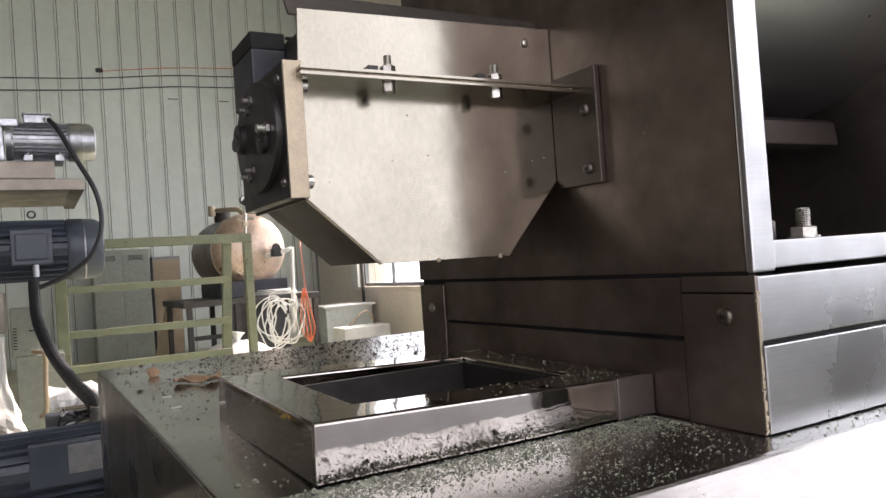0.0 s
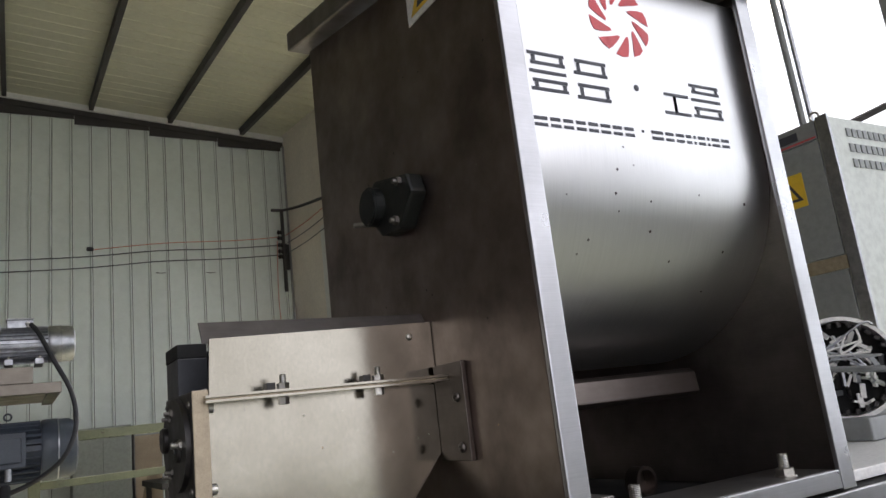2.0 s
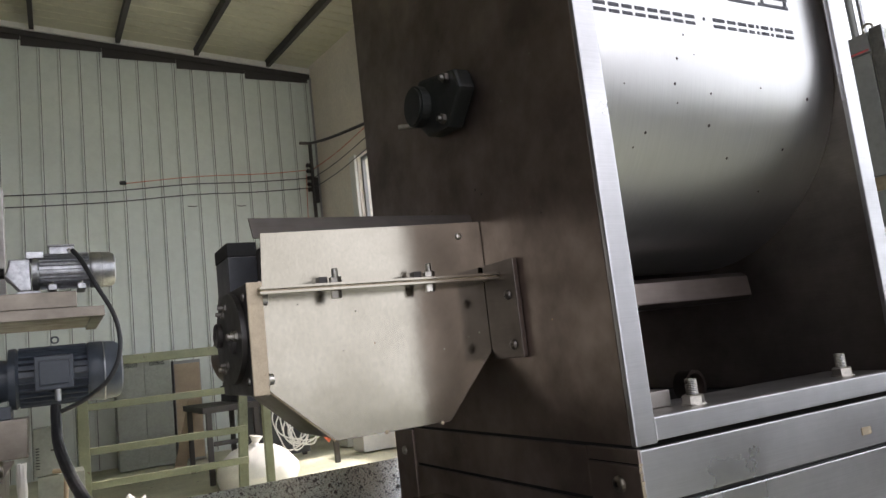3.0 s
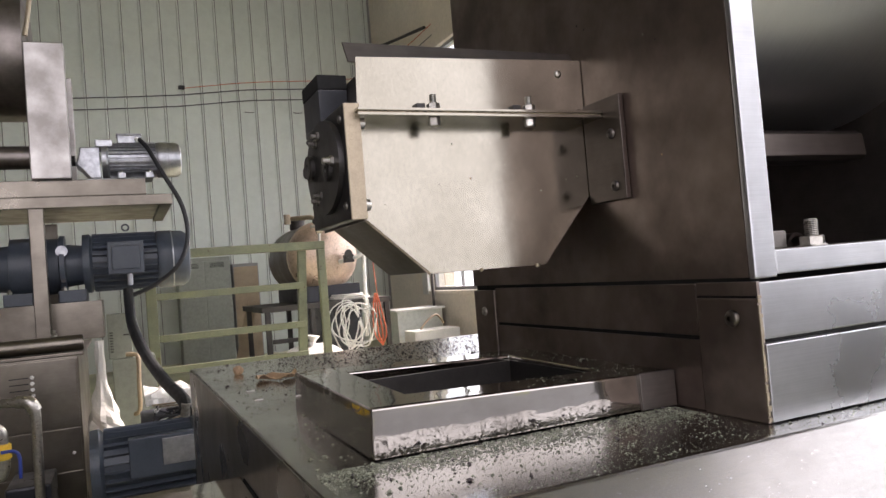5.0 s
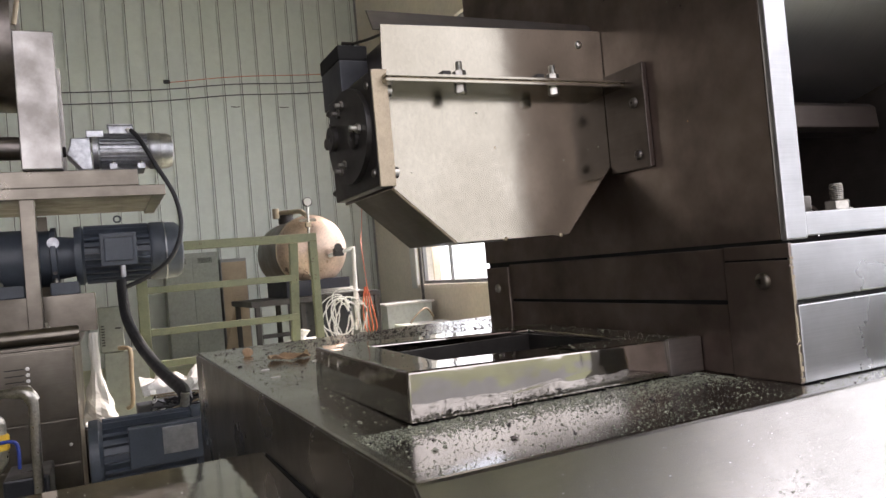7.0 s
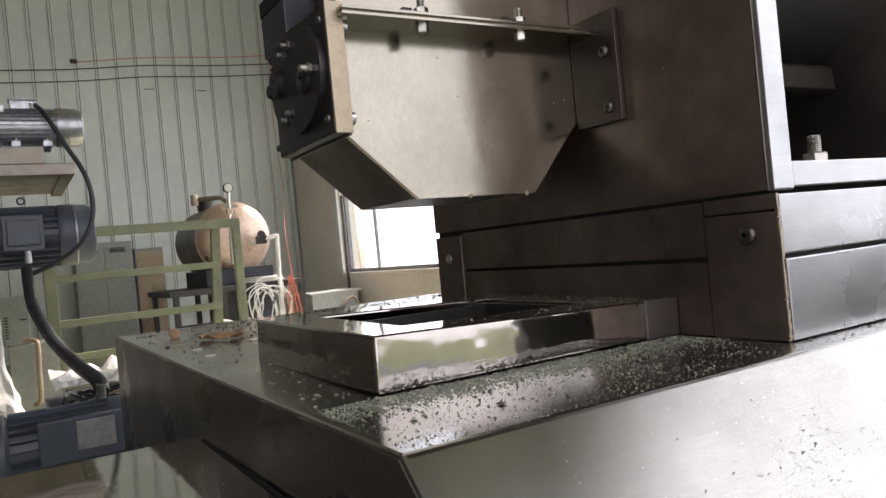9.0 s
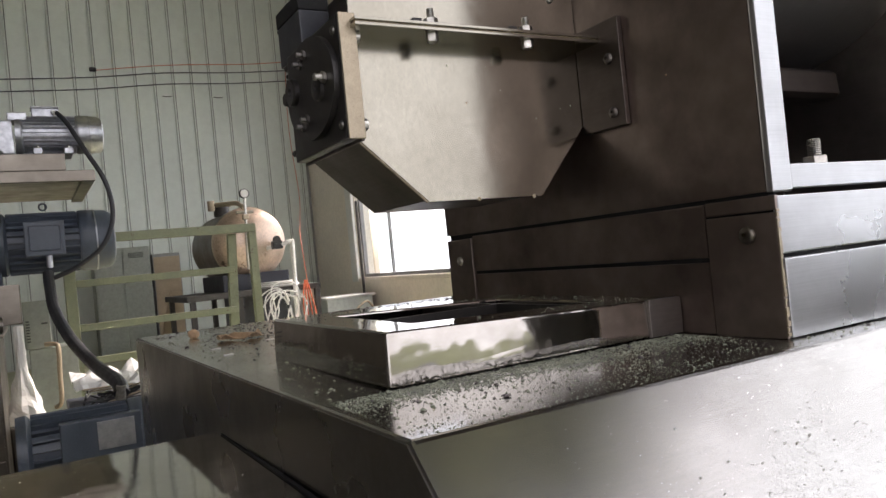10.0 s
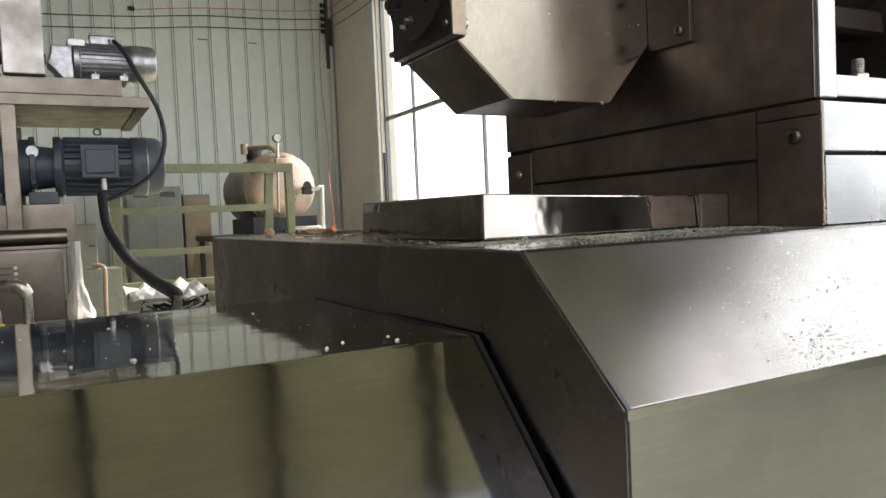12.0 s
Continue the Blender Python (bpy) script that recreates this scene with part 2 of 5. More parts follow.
def lathe(a, d, prof, n=32, bm=None):
    """Spins prof, pairs of (along, radius), round the axis from a along d."""
    k = bmesh.new()
    rings = []
    for h, r in prof:
        rings.append([k.verts.new((max(r, 1e-4) * math.cos(2 * math.pi * i / n), max(r, 1e-4) * math.sin(2 * math.pi * i / n), h)) for i in range(n)])
    for p, q in zip(rings, rings[1:]):
        for i in range(n):
            k.faces.new((p[i], p[(i + 1) % n], q[(i + 1) % n], q[i]))
    if prof[0][1] > 0.0005:
        k.faces.new(rings[0][::-1])
    if prof[-1][1] > 0.0005:
        k.faces.new(rings[-1])
    bmesh.ops.transform(k, matrix=frame_to(Vector(a), Vector(d)), verts=k.verts)
    return join(bm, k)


def prism(poly, axis, a, b, bevel=0.0, bm=None):
    """Extrudes a polygon along axis from a to b. The polygon's pairs are the other two coordinates in order."""
    k = bmesh.new()
    def P(u, v, w):
        return {"x": (w, u, v), "y": (u, w, v), "z": (u, v, w)}[axis]
    lo, hi = [k.verts.new(P(u, v, a)) for u, v in poly], [k.verts.new(P(u, v, b)) for u, v in poly]
    k.faces.new(lo)
    k.faces.new(hi[::-1])
    m = len(poly)
    for i in range(m):
        k.faces.new((lo[i], lo[(i + 1) % m], hi[(i + 1) % m], hi[i]))
    bmesh.ops.recalc_face_normals(k, faces=k.faces)
    if bevel:
        bmesh.ops.bevel(k, geom=list(k.edges), offset=bevel, segments=2, affect="EDGES", profile=0.6)
    return join(bm, k)


def tube(points, r, n=10, bm=None, smooth=6):
    """A round tube along a smooth line through points."""
    pts = [Vector(p) for p in points]
    line = []
    for i in range(len(pts) - 1):
        p0, p1, p2, p3 = pts[max(i - 1, 0)], pts[i], pts[i + 1], pts[min(i + 2, len(pts) - 1)]
        for s in range(smooth):
            t = s / smooth
            line.append(0.5 * ((2 * p1) + (p2 - p0) * t + (2 * p0 - 5 * p1 + 4 * p2 - p3) * t * t + (3 * p1 - p0 - 3 * p2 + p3) * t ** 3))
    line.append(pts[-1])
    k = bmesh.new()
    rings = []
    up = Vector((0.31, 0.17, 0.93)).normalized()
    for i, p in enumerate(line):
        d = (line[min(i + 1, len(line) - 1)] - line[max(i - 1, 0)]).normalized()
        u = d.cross(up).normalized()
        v = u.cross(d)
        up = v
        rings.append([k.verts.new(p + r * (math.cos(2 * math.pi * j / n) * u + math.sin(2 * math.pi * j / n) * v)) for j in range(n)])
    for p, q in zip(rings, rings[1:]):
        for j in range(n):
            k.faces.new((p[j], p[(j + 1) % n], q[(j + 1) % n], q[j]))
    k.faces.new(rings[0][::-1])
    k.faces.new(rings[-1])
    return join(bm, k)


def hexnut(c, d, af, h, bm=None):
    k = bmesh.new()
    bmesh.ops.create_cone(k, cap_ends=True, segments=6, radius1=af / 1.732, radius2=af / 1.732, depth=h, matrix=Matrix.Translation((0, 0, h / 2)))
    bmesh.ops.bevel(k, geom=[e for e in k.edges if len(e.verts[0].link_edges) and abs(e.verts[0].co.z - e.verts[1].co.z) < 1e-6], offset=af * 0.05, segments=1, affect="EDGES")
    bmesh.ops.transform(k, matrix=frame_to(Vector(c), Vector(d)), verts=k.verts)
    return join(bm, k)


def threaded(c, d, r, h, pitch=0.0025, bm=None):
    prof = []
    m = max(3, int(h / pitch))
    for i in range(m):
        prof += [(i * pitch, r), (i * pitch + pitch * 0.5, r * 0.9)]
    prof += [(m * pitch, r * 0.95), (m * pitch + 0.001, r * 0.82)]
    return lathe(c, d, prof, 16, bm)


def bolt(parent, name, c, d, af, nut_h, rod_r, rod_h, material=None):
    material = material or ZINC
    d = Vector(d).normalized()
    o = part(name, hexnut(c, d, af, nut_h), material, parent)
    part("stud", threaded(Vector(c) + d * (nut_h - 0.001), d, rod_r, rod_h), material, o, smooth=False)
    return o


def dome_screw(parent, name, c, d, r, material=None):
    return part(name, lathe(c, d, [(0, r), (r * 0.25, r * 0.97), (r * 0.5, r * 0.8), (r * 0.62, r * 0.5), (r * 0.62, r * 0.3), (r * 0.3, r * 0.26), (r * 0.3, 0.0)], 20), material or ZINC, parent, smooth=True)


# ---- the hall ----
WX, WY = 4.53, 12.5
X0, Y0 = -4.6, -4.0


def roof_z(x, y):
    return 7.21 - 0.08 * x - 0.11 * (WY - y)


floor = tagged(part("floor", box(X0, WX + 0.3, Y0, WY + 0.3, -0.2, 0.0), CONCRETE), "stained grey concrete hall floor", "floor", kind="structure")

# far wall of ribbed sheet: backing plus standing seams, each with a painted shadow strip
wall_n = tagged(part("wall_north", prism([(X0, 0.0), (WX + 0.25, 0.0), (WX + 0.25, roof_z(WX, WY) - 0.05), (X0, roof_z(X0, WY) - 0.05)], "y", WY, WY + 0.2), WALL_SHEET), "pale green-white ribbed metal sheet wall", "wall", kind="structure")
x = WX - 0.12
while x > -7.5:
    h = roof_z(x, WY) - 0.2
    part("seam", prism([(x - 0.016, WY - 0.003), (x - 0.011, WY - 0.026), (x + 0.011, WY - 0.026), (x + 0.016, WY - 0.003)], "z", 0.02, h), WALL_SHEET, wall_n)
    part("lap_shadow", box(x + 0.0162, x + 0.0272, WY - 0.006, WY - 0.002, 0.02, h), SEAM_SHADE, wall_n)
    x -= 0.295
# unseen closing wall, dark so that the end panel and side sheet reflect darkness
tagged(part("wall_west", box(X0 - 0.2, X0, -5.5, WY + 0.2, 0, 8.4), WALL_MID), "unseen plain hall wall, kept dark for the steel to reflect", "wall", kind="structure")

# window wall: plaster with openings
WINS = [(10.55, 5.0, 0.86, 4.5), (4.2, -3.3, 0.9, 4.25)]
top = 7.0
bm = box(WX, WX + 0.24, 10.55, WY, 0, top)
bm = box(WX, WX + 0.24, 4.2, 5.0, 0, top, 0, bm)
bm = box(WX, WX + 0.24, 5.0, 10.55, 0, 0.86, 0, bm)
bm = box(WX, WX + 0.24, 5.0, 10.55, 4.5, top, 0, bm)
wall_e = tagged(part("wall_east", bm, WALL_PLASTER), "pale plaster wall with a large steel window", "wall", kind="structure")
# bay darkened and opened above the window to shape the bed slope's reflection
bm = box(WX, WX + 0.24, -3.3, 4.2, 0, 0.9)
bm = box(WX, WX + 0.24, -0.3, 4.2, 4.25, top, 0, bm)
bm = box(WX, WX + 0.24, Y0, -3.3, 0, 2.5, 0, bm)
tagged(part("wall_east_bay", bm, WALL_DIM), "wall bay with a wide window, darkened and cut open for the bed's reflections", "wall", kind="structure")

for i, (y1, y0, z0, z1) in enumerate(WINS):
    win = thing("window_%d" % (i + 1), (WX, (y0 + y1) / 2, z0), "tall steel-framed window with bright glass", "window", kind="structure")
    bm = box(WX + 0.06, WX + 0.12, y0, y1, z0, z0 + 0.05)
    bm = box(WX + 0.06, WX + 0.12, y0, y1, z1 - 0.05, z1, 0, bm)
    bm = box(WX + 0.06, WX + 0.12, y1 - 0.05, y1, z0 + 0.05, z1 - 0.05, 0, bm)
    bm = box(WX + 0.06, WX + 0.12, y0, y0 + 0.05, z0 + 0.05, z1 - 0.05, 0, bm)
    part("window_frame", bm, FRAME_M, win)
    part("window_sill", box(WX - 0.04, WX + 0.05, y0 - 0.03, y1 + 0.03, z0 - 0.06, z0 - 0.003, 0.006), WALL_PLASTER, win)
    zm = z0 + (1.74 if i == 0 else 0.9)
    part("transom", box(WX + 0.065, WX + 0.115, y0 + 0.052, y1 - 0.052, zm - 0.03, zm + 0.03), FRAME_M, win)
    bars = [9.54, 7.60, 6.5] if i == 0 else [1.7, -0.8]
    edges = [y1 - 0.03] + bars + [y0 + 0.03]
    for lo, hi in ((z0 + 0.052, zm - 0.032), (zm + 0.032, z1 - 0.052)):
        for yy in bars:
            part("mullion", box(WX + 0.07, WX + 0.11, yy - 0.02, yy + 0.02, lo, hi), FRAME_M, win)
        for ya, yb in zip(edges, edges[1:]):
            g = part("pane", box(WX + 0.088, WX + 0.092, yb + 0.022, ya - 0.022, lo, hi), glass_m, win)
            g.visible_shadow = False
# white jamb strip beside the far window
part("trim", box(WX - 0.05, WX - 0.003, 10.57, 10.80, 0.8, 4.55, 0.01), WHITE, wall_e, "white boxed window jamb")

# unseen south wall behind the camera, its wide open gateway shaped for the steel's reflections
bm = box(X0, -3.4, Y0 - 0.2, Y0, 0, 4.2)
bm = prism([(3.9, 0), (3.94, 2.1), (4.4, 2.8), (WX, 2.9), (WX, 0)], "y", Y0 - 0.2, Y0, 0, bm)
tagged(part("wall_south", bm, WALL_DIM), "unseen low dark end wall, its wide gateway shaped for reflections", "wall", kind="structure")

# roof: sheet, purlins along x, rafters along y
k = bmesh.new()
# roof ends early, out of view, as an added opening for sky light
YR = -1.75
c = [(X0 - 0.2, YR), (WX + 0.3, YR), (WX + 0.3, WY + 0.3), (X0 - 0.2, WY + 0.3)]
lo = [k.verts.new((x, y, roof_z(x, y))) for x, y in c]
hi = [k.verts.new((x, y, roof_z(x, y) + 0.12)) for x, y in c]
k.faces.new(lo), k.faces.new(hi[::-1])
for i in range(4):
    k.faces.new((lo[i], lo[(i + 1) % 4], hi[(i + 1) % 4], hi[i]))
for i in range(46):
    y = WY - 0.35 - i * 0.3
    j = bmesh.new()
    v = [j.verts.new((x, yy, roof_z(x, yy) - dz)) for x in (X0, WX) for yy, dz in ((y - 0.012, 0.0), (y - 0.006, 0.012), (y + 0.006, 0.012), (y + 0.012, 0.0))]
    for a in range(3):
        j.faces.new((v[a], v[a + 1], v[a + 5], v[a + 4]))
    k = join(k, j)
ceiling = tagged(part("ceiling", k, ROOF_SHEET), "pale cream profiled metal roof sheet", "ceiling", kind="structure")


def beam(name, x, y0, y1, w, d, label):
    k = bmesh.new()
    vs = []
    for yy in (y0, y1):
        z = roof_z(x, yy) - 0.015
        vs.append([k.verts.new(p) for p in ((x - w, yy, z), (x + w, yy, z), (x + w, yy, z - d), (x - w, yy, z - d))])
    k.faces.new(vs[0]), k.faces.new(vs[1][::-1])
    for i in range(4):
        k.faces.new((vs[0][i], vs[0][(i + 1) % 4], vs[1][(i + 1) % 4], vs[1][i]))
    return tagged(part(name, k, BEAM), label, "beam", "roof beams", "structure")


x = WX - 0.81
while x > X0:
    beam("roof_beam", x, YR, WY - 0.03, 0.035, 0.14, "dark painted steel roof purlin")
    x -= 1.27
# dark strip puts the shade of the gap under the wall head into colour
tagged(part("eaves_gap_shade", prism([(X0, roof_z(X0, WY) - 0.27), (WX - 0.02, roof_z(WX, WY) - 0.27), (WX - 0.02, roof_z(WX, WY) - 0.173), (X0, roof_z(X0, WY) - 0.173)], "y", WY - 0.05, WY - 0.028), BEAM), "dark strip standing in for the shaded gap below the wall head", "trim", kind="structure")
tagged(part("eaves_trim", prism([(X0, roof_z(X0, WY) - 0.17), (WX - 0.02, roof_z(WX, WY) - 0.17), (WX - 0.02, roof_z(WX, WY) - 0.08), (X0, roof_z(X0, WY) - 0.08)], "y", WY - 0.09, WY - 0.035), WHITE), "pale steel strip along the wall head", "trim", kind="structure")

# dark plates stand in for the shaded gaps where each lot of four wall sheets is cut level below the sloping head
x = WX - 0.06
while x - 1.18 > X0:
    z = roof_z(x, WY) - 0.345
    part("head_gap_shade", prism([(x - 1.18, roof_z(x - 1.18, WY) - 0.272), (x - 1.18, z), (x - 0.004, z), (x - 0.004, roof_z(x, WY) - 0.272)], "y", WY - 0.034, WY - 0.0285), BEAM, wall_n)
    x -= 1.18

# glowing sheets stand in for daylight beyond the openings; the tall part keeps sun off window 2
bm = box(WX + 14, WX + 14.1, -40, 9.6, -4, 26)
bm = box(WX + 14, WX + 14.1, 9.6, 40, -4, 11, 0, bm)
backdrop = tagged(part("backdrop", bm, back_m), "glowing sheet standing in for daylight, its tall part blocking the sun", "backdrop", kind="structure")
# unseen glowing sheet added to light the steel from behind the camera
tagged(part("yard_backdrop", box(-40, 30, Y0 - 14.1, Y0 - 14, -4, 26), yard_m), "unseen glowing sheet standing in for daylight outside the gateway", "backdrop", kind="structure")
# unseen pale slab added to give the collar a bright band to reflect
tagged(part("pavement", box(-9, 9, Y0 - 5.6, Y0 - 0.21, -0.26, -0.04), APRON), "unseen pale apron added as a bright band for the collar to reflect", "pavement", kind="structure")
tagged(part("ground", box(-60, 60, -60, 60, -0.6, -0.25), YARD), "yellow-green grassy yard ground outside", "ground", kind="structure")

# ---- machine table and low cover ----
TZ, TX, TYF, TYB = 0.953, 0.175, 0.427, 1.84
table = thing("machine_table", (TX, 0.4, 0.0), "satin stainless machine bed cover with sloped front, gritty top", "machine bed")
prof = [(TYF, TZ), (0.288, 0.824), (0.288, 0.02), (TYB, 0.02), (TYB, TZ)]


def bed_z(y):
    """The bed top rises slightly towards the back."""
    return TZ + 0.008 * max(0.0, y - TYF)


def settle(bm):
    """Skews the end of the bed and lifts its back as it stands."""
    for v in bm.verts:
        if v.co.x < TX + 0.01:
            v.co.x += 0.005 - 0.0134 * (v.co.y - TYF)
        if v.co.z > 0.9:
            v.co.z += bed_z(v.co.y) - TZ
    return bm


bm = settle(prism(prof, "x", TX, 2.6, 0.004))
part("bed_cover", bm, STEEL_TABLE, table)
# thin plate laid over the bed's end to carry the darker reflection colour
part("side_sheet", settle(prism([(TYF + 0.002, TZ - 0.003), (0.291, 0.8235), (0.291, 0.03), (TYB - 0.004, 0.03), (TYB - 0.004, TZ - 0.003)], "x", TX - 0.002, TX - 0.0002)), STEEL_SIDE, table, "side sheet with its dark reflection put into the colour")
part("fold_edge", box(TX + 0.002, 2.6, 0.2845, 0.2872, 0.818, 0.827), STEEL_POLISH, table, "bright folded edge")

cover = thing("side_cover", (-0.6, 0.6, 0.0), "polished stainless low cover with sloped front", "machine cover")
prof = [(0.506, 0.862), (0.20, 0.556), (0.20, 0.02), (1.055, 0.02), (1.055, 0.862)]
part("cover_sheet", prism(prof, "x", -1.6, TX - 0.0072, 0.003), STEEL_POLISH, cover)
# near-black strip stands in for the shade between cover and bed
part("gap_shade_strip", prism([(0.505, 0.8628), (0.1988, 0.5565), (0.1988, 0.02), (1.03, 0.02), (1.03, 0.8632)], "x", TX - 0.007, TX - 0.0024), GAP, cover, "near-black strip standing in for the shaded gap")

# ---- inlet collar ----
collar = thing("inlet_collar", (0.27, 0.62, TZ), "polished stainless square inlet collar open at the top", "collar")
OX0, OX1, OY0, OY1, OZ = 0.259, 0.698, 0.626, 1.030, 1.016


def collar_z(x, y=OY0):
    """The rim sinks a little towards the mixer base and rises to the back."""
    return OZ - 0.029 * (x - OX0) + 0.01 * (y - OY0)


W = 0.072
k = bmesh.new()
ob_ = [(OX0, OY0), (OX1, OY0), (OX1, OY1), (OX0, OY1)]
ib_ = [(OX0 + W, OY0 + W), (OX1 - W, OY0 + W), (OX1 - W, OY1 - W), (OX0 + W, OY1 - W)]
q_ = {}
for tag_, ring in (("o", ob_), ("i", ib_)):
    for lv, z_ in (("b", TZ + 0.003), ("t", OZ)):
        lean = 0.0024 if tag_ + lv == "ot" else 0.0
        q_[tag_ + lv] = [k.verts.new((x + (lean if x < 0.4 else 0.0), y + (lean if y < 0.8 else -lean), collar_z(x, y) if lv == "t" else z_)) for x, y in ring]
for i in range(4):
    j = (i + 1) % 4
    k.faces.new((q_["ob"][i], q_["ob"][j], q_["ot"][j], q_["ot"][i]))
    k.faces.new((q_["ib"][i], q_["it"][i], q_["it"][j], q_["ib"][j]))
    k.faces.new((q_["ot"][i], q_["ot"][j], q_["it"][j], q_["it"][i]))
    k.faces.new((q_["ob"][i], q_["ib"][i], q_["ib"][j], q_["ob"][j]))
bmesh.ops.recalc_face_normals(k, faces=k.faces)
bmesh.ops.bevel(k, geom=list(k.edges), offset=0.0035, segments=3, affect="EDGES", profile=0.6)
part("rim", k, STEEL_COLLAR, collar)
# black sheet and added plates put the deep opening's shade into a shallow throat
part("throat", box(OX0 + W + 0.001, OX1 - W - 0.001, OY0 + W + 0.001, OY1 - W - 0.001, TZ + 0.0005, TZ + 0.002), GAP, collar, "near-black sheet standing in for the shaded opening")
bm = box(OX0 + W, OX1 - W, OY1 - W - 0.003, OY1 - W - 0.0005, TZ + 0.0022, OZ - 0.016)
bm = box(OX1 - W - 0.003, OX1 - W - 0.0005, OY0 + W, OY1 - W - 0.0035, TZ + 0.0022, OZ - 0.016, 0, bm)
part("throat_shade_plates", bm, BLACK_STEEL, collar, "black plates added to darken the throat's inner faces")
part("end_tab", prism([(0.640, TZ + 0.003), (0.699, TZ + 0.003), (0.699, collar_z(0.699) + 0.001), (0.640, collar_z(0.64) + 0.001)], "y", OY0 - 0.003, OY0 + 0.0055, 0.001), STEEL_DARK, collar, "dull bracket tab")

# ---- mixer base ----
BZ = 1.125
base = thing("mixer_base", (0.7, 0.465, TZ), "worn stainless channel base frame under the mixer", "base frame")
# filler block and seam strip carry the shade behind the channels as near-black
part("frame_body", box(0.706, 2.25, 0.474, 1.215, TZ + 0.001, BZ - 0.004), GAP, base, "near-black block standing in for the shaded inner frame")
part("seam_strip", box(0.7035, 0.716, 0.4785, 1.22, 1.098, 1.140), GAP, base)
for x1, m in ((2.3, STEEL_FRONT),):
    part("front_channel", box(0.703, x1, 0.466, 0.4735, 1.0535, BZ - 0.003, 0.002), m, base)
    part("front_channel", box(0.703, x1, 0.464, 0.4735, TZ + 0.002, 1.0485, 0.002), m, base)
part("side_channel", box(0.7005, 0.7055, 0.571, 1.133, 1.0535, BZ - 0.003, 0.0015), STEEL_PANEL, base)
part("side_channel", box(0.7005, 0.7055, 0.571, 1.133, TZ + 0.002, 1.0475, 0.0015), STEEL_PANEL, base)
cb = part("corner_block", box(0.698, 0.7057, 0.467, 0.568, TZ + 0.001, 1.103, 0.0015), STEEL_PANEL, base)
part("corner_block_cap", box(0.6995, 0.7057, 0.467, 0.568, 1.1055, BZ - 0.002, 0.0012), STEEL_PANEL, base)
dome_screw(cb, "screw", (0.698, 0.507, 1.078), (-1, 0, 0), 0.011, STEEL_FAR)
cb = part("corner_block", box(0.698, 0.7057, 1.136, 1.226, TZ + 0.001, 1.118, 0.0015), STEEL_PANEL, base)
dome_screw(cb, "screw", (0.698, 1.18, 1.075), (-1, 0, 0), 0.009)
for i in range(26):
    rnd = random.Random(900 + i)
    z = TZ + 0.004 + (BZ - TZ - 0.02) * i / 26
    q = 0.0012 + 0.0016 * rnd.random()
    part("edge_chip", box(0.6975, 0.6975 + q * 2, 0.4655 - q * 0.3, 0.4668, z, z + 0.003 + 0.006 * rnd.random(), 0.0004), BRASS_EDGE, base)
for xx in (1.16, 1.33):
    part("hole_plug", box(xx - 0.012, xx + 0.012, 0.4645, 0.4656, 1.072, 1.084, 0.0004), BRASS_EDGE, base)
part("deck_plate", box(1.335, 2.3, 0.50, 1.25, BZ + 0.0005, BZ + 0.02, 0.003), WHITE, base, "pale deck plate")

# ---- mixer ----
mixer = thing("ribbon_mixer", (0.7, 0.47, BZ), "stainless ribbon mixer with U-shaped drum between end panels", "mixer")
PT = 2.06
side = [(0.478, BZ + 0.003), (1.228, BZ + 0.003), (1.228, 2.225), (0.478, PT)]
part("end_panel", prism(side, "x", 0.700, 0.708), STEEL_PANEL, mixer, "steel end panel with its brownish dark reflection put into the colour")
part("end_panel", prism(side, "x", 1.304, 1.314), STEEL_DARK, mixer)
for xa, xb in ((0.7, 0.737), (1.279, 1.316)):
    part("front_post", box(xa, xb, 0.468, 0.4775, BZ + 0.001, PT, 0.0025), STEEL_FRONT, mixer, "bright folded front flange")
sill = part("front_sill", box(0.7375, 1.2785, 0.469, 0.477, BZ + 0.004, BZ + 0.034, 0.002), STEEL_FRONT, mixer)
part("sill_plate", box(0.7375, 1.2785, 0.4775, 0.60, BZ + 0.026, BZ + 0.034, 0.001), STEEL_BASE, mixer)
for xx in (0.855, 1.196):
    bolt(mixer, "anchor_nut", (xx, 0.512, BZ + 0.034), (0, 0, 1), 0.028, 0.014, 0.009, 0.024)
    part("washer", cyl((xx, 0.512, BZ + 0.0342), (xx, 0.512, BZ + 0.0365), 0.018, 20), ZINC, mixer)
part("inner_bracket", box(0.745, 0.835, 0.535, 0.60, BZ + 0.0345, BZ + 0.058, 0.002), STEEL_BASE, mixer)
part("drain_stub", lathe((1.13, 0.80, BZ + 0.0275), (0.1, -1, 0), [(0, 0.03), (0.03, 0.03), (0.03, 0.024), (0.005, 0.024), (0.005, 0.0)], 28), STEEL_BROWN, mixer, "dark open drain stub", True)
# drum: half cylinder below, straight walls above
R, DY, DZ = 0.347, 0.845, 1.727
def u_line(r):
    return [(DY - r, PT - 0.02)] + [(DY + r * math.cos(a), DZ + r * math.sin(a)) for a in np.linspace(math.pi, 2 * math.pi, 65)] + [(DY + r, PT + 0.1)]


outer, inner = u_line(R + 0.0025), u_line(R - 0.0025)
k = bmesh.new()
grid = [[k.verts.new((x, y, z)) for y, z in line] for x, line in ((0.7085, outer), (1.3035, outer), (1.3035, inner), (0.7085, inner))]
for i in range(len(outer) - 1):
    for p, q in ((0, 1), (1, 2), (2, 3), (3, 0)):
        k.faces.new((grid[p][i], grid[p][i + 1], grid[q][i + 1], grid[q][i]))
for i in (0, -1):
    k.faces.new([grid[p][i] for p in range(4)])
drum = part("drum", k, STEEL_DRUM, mixer, smooth=True)
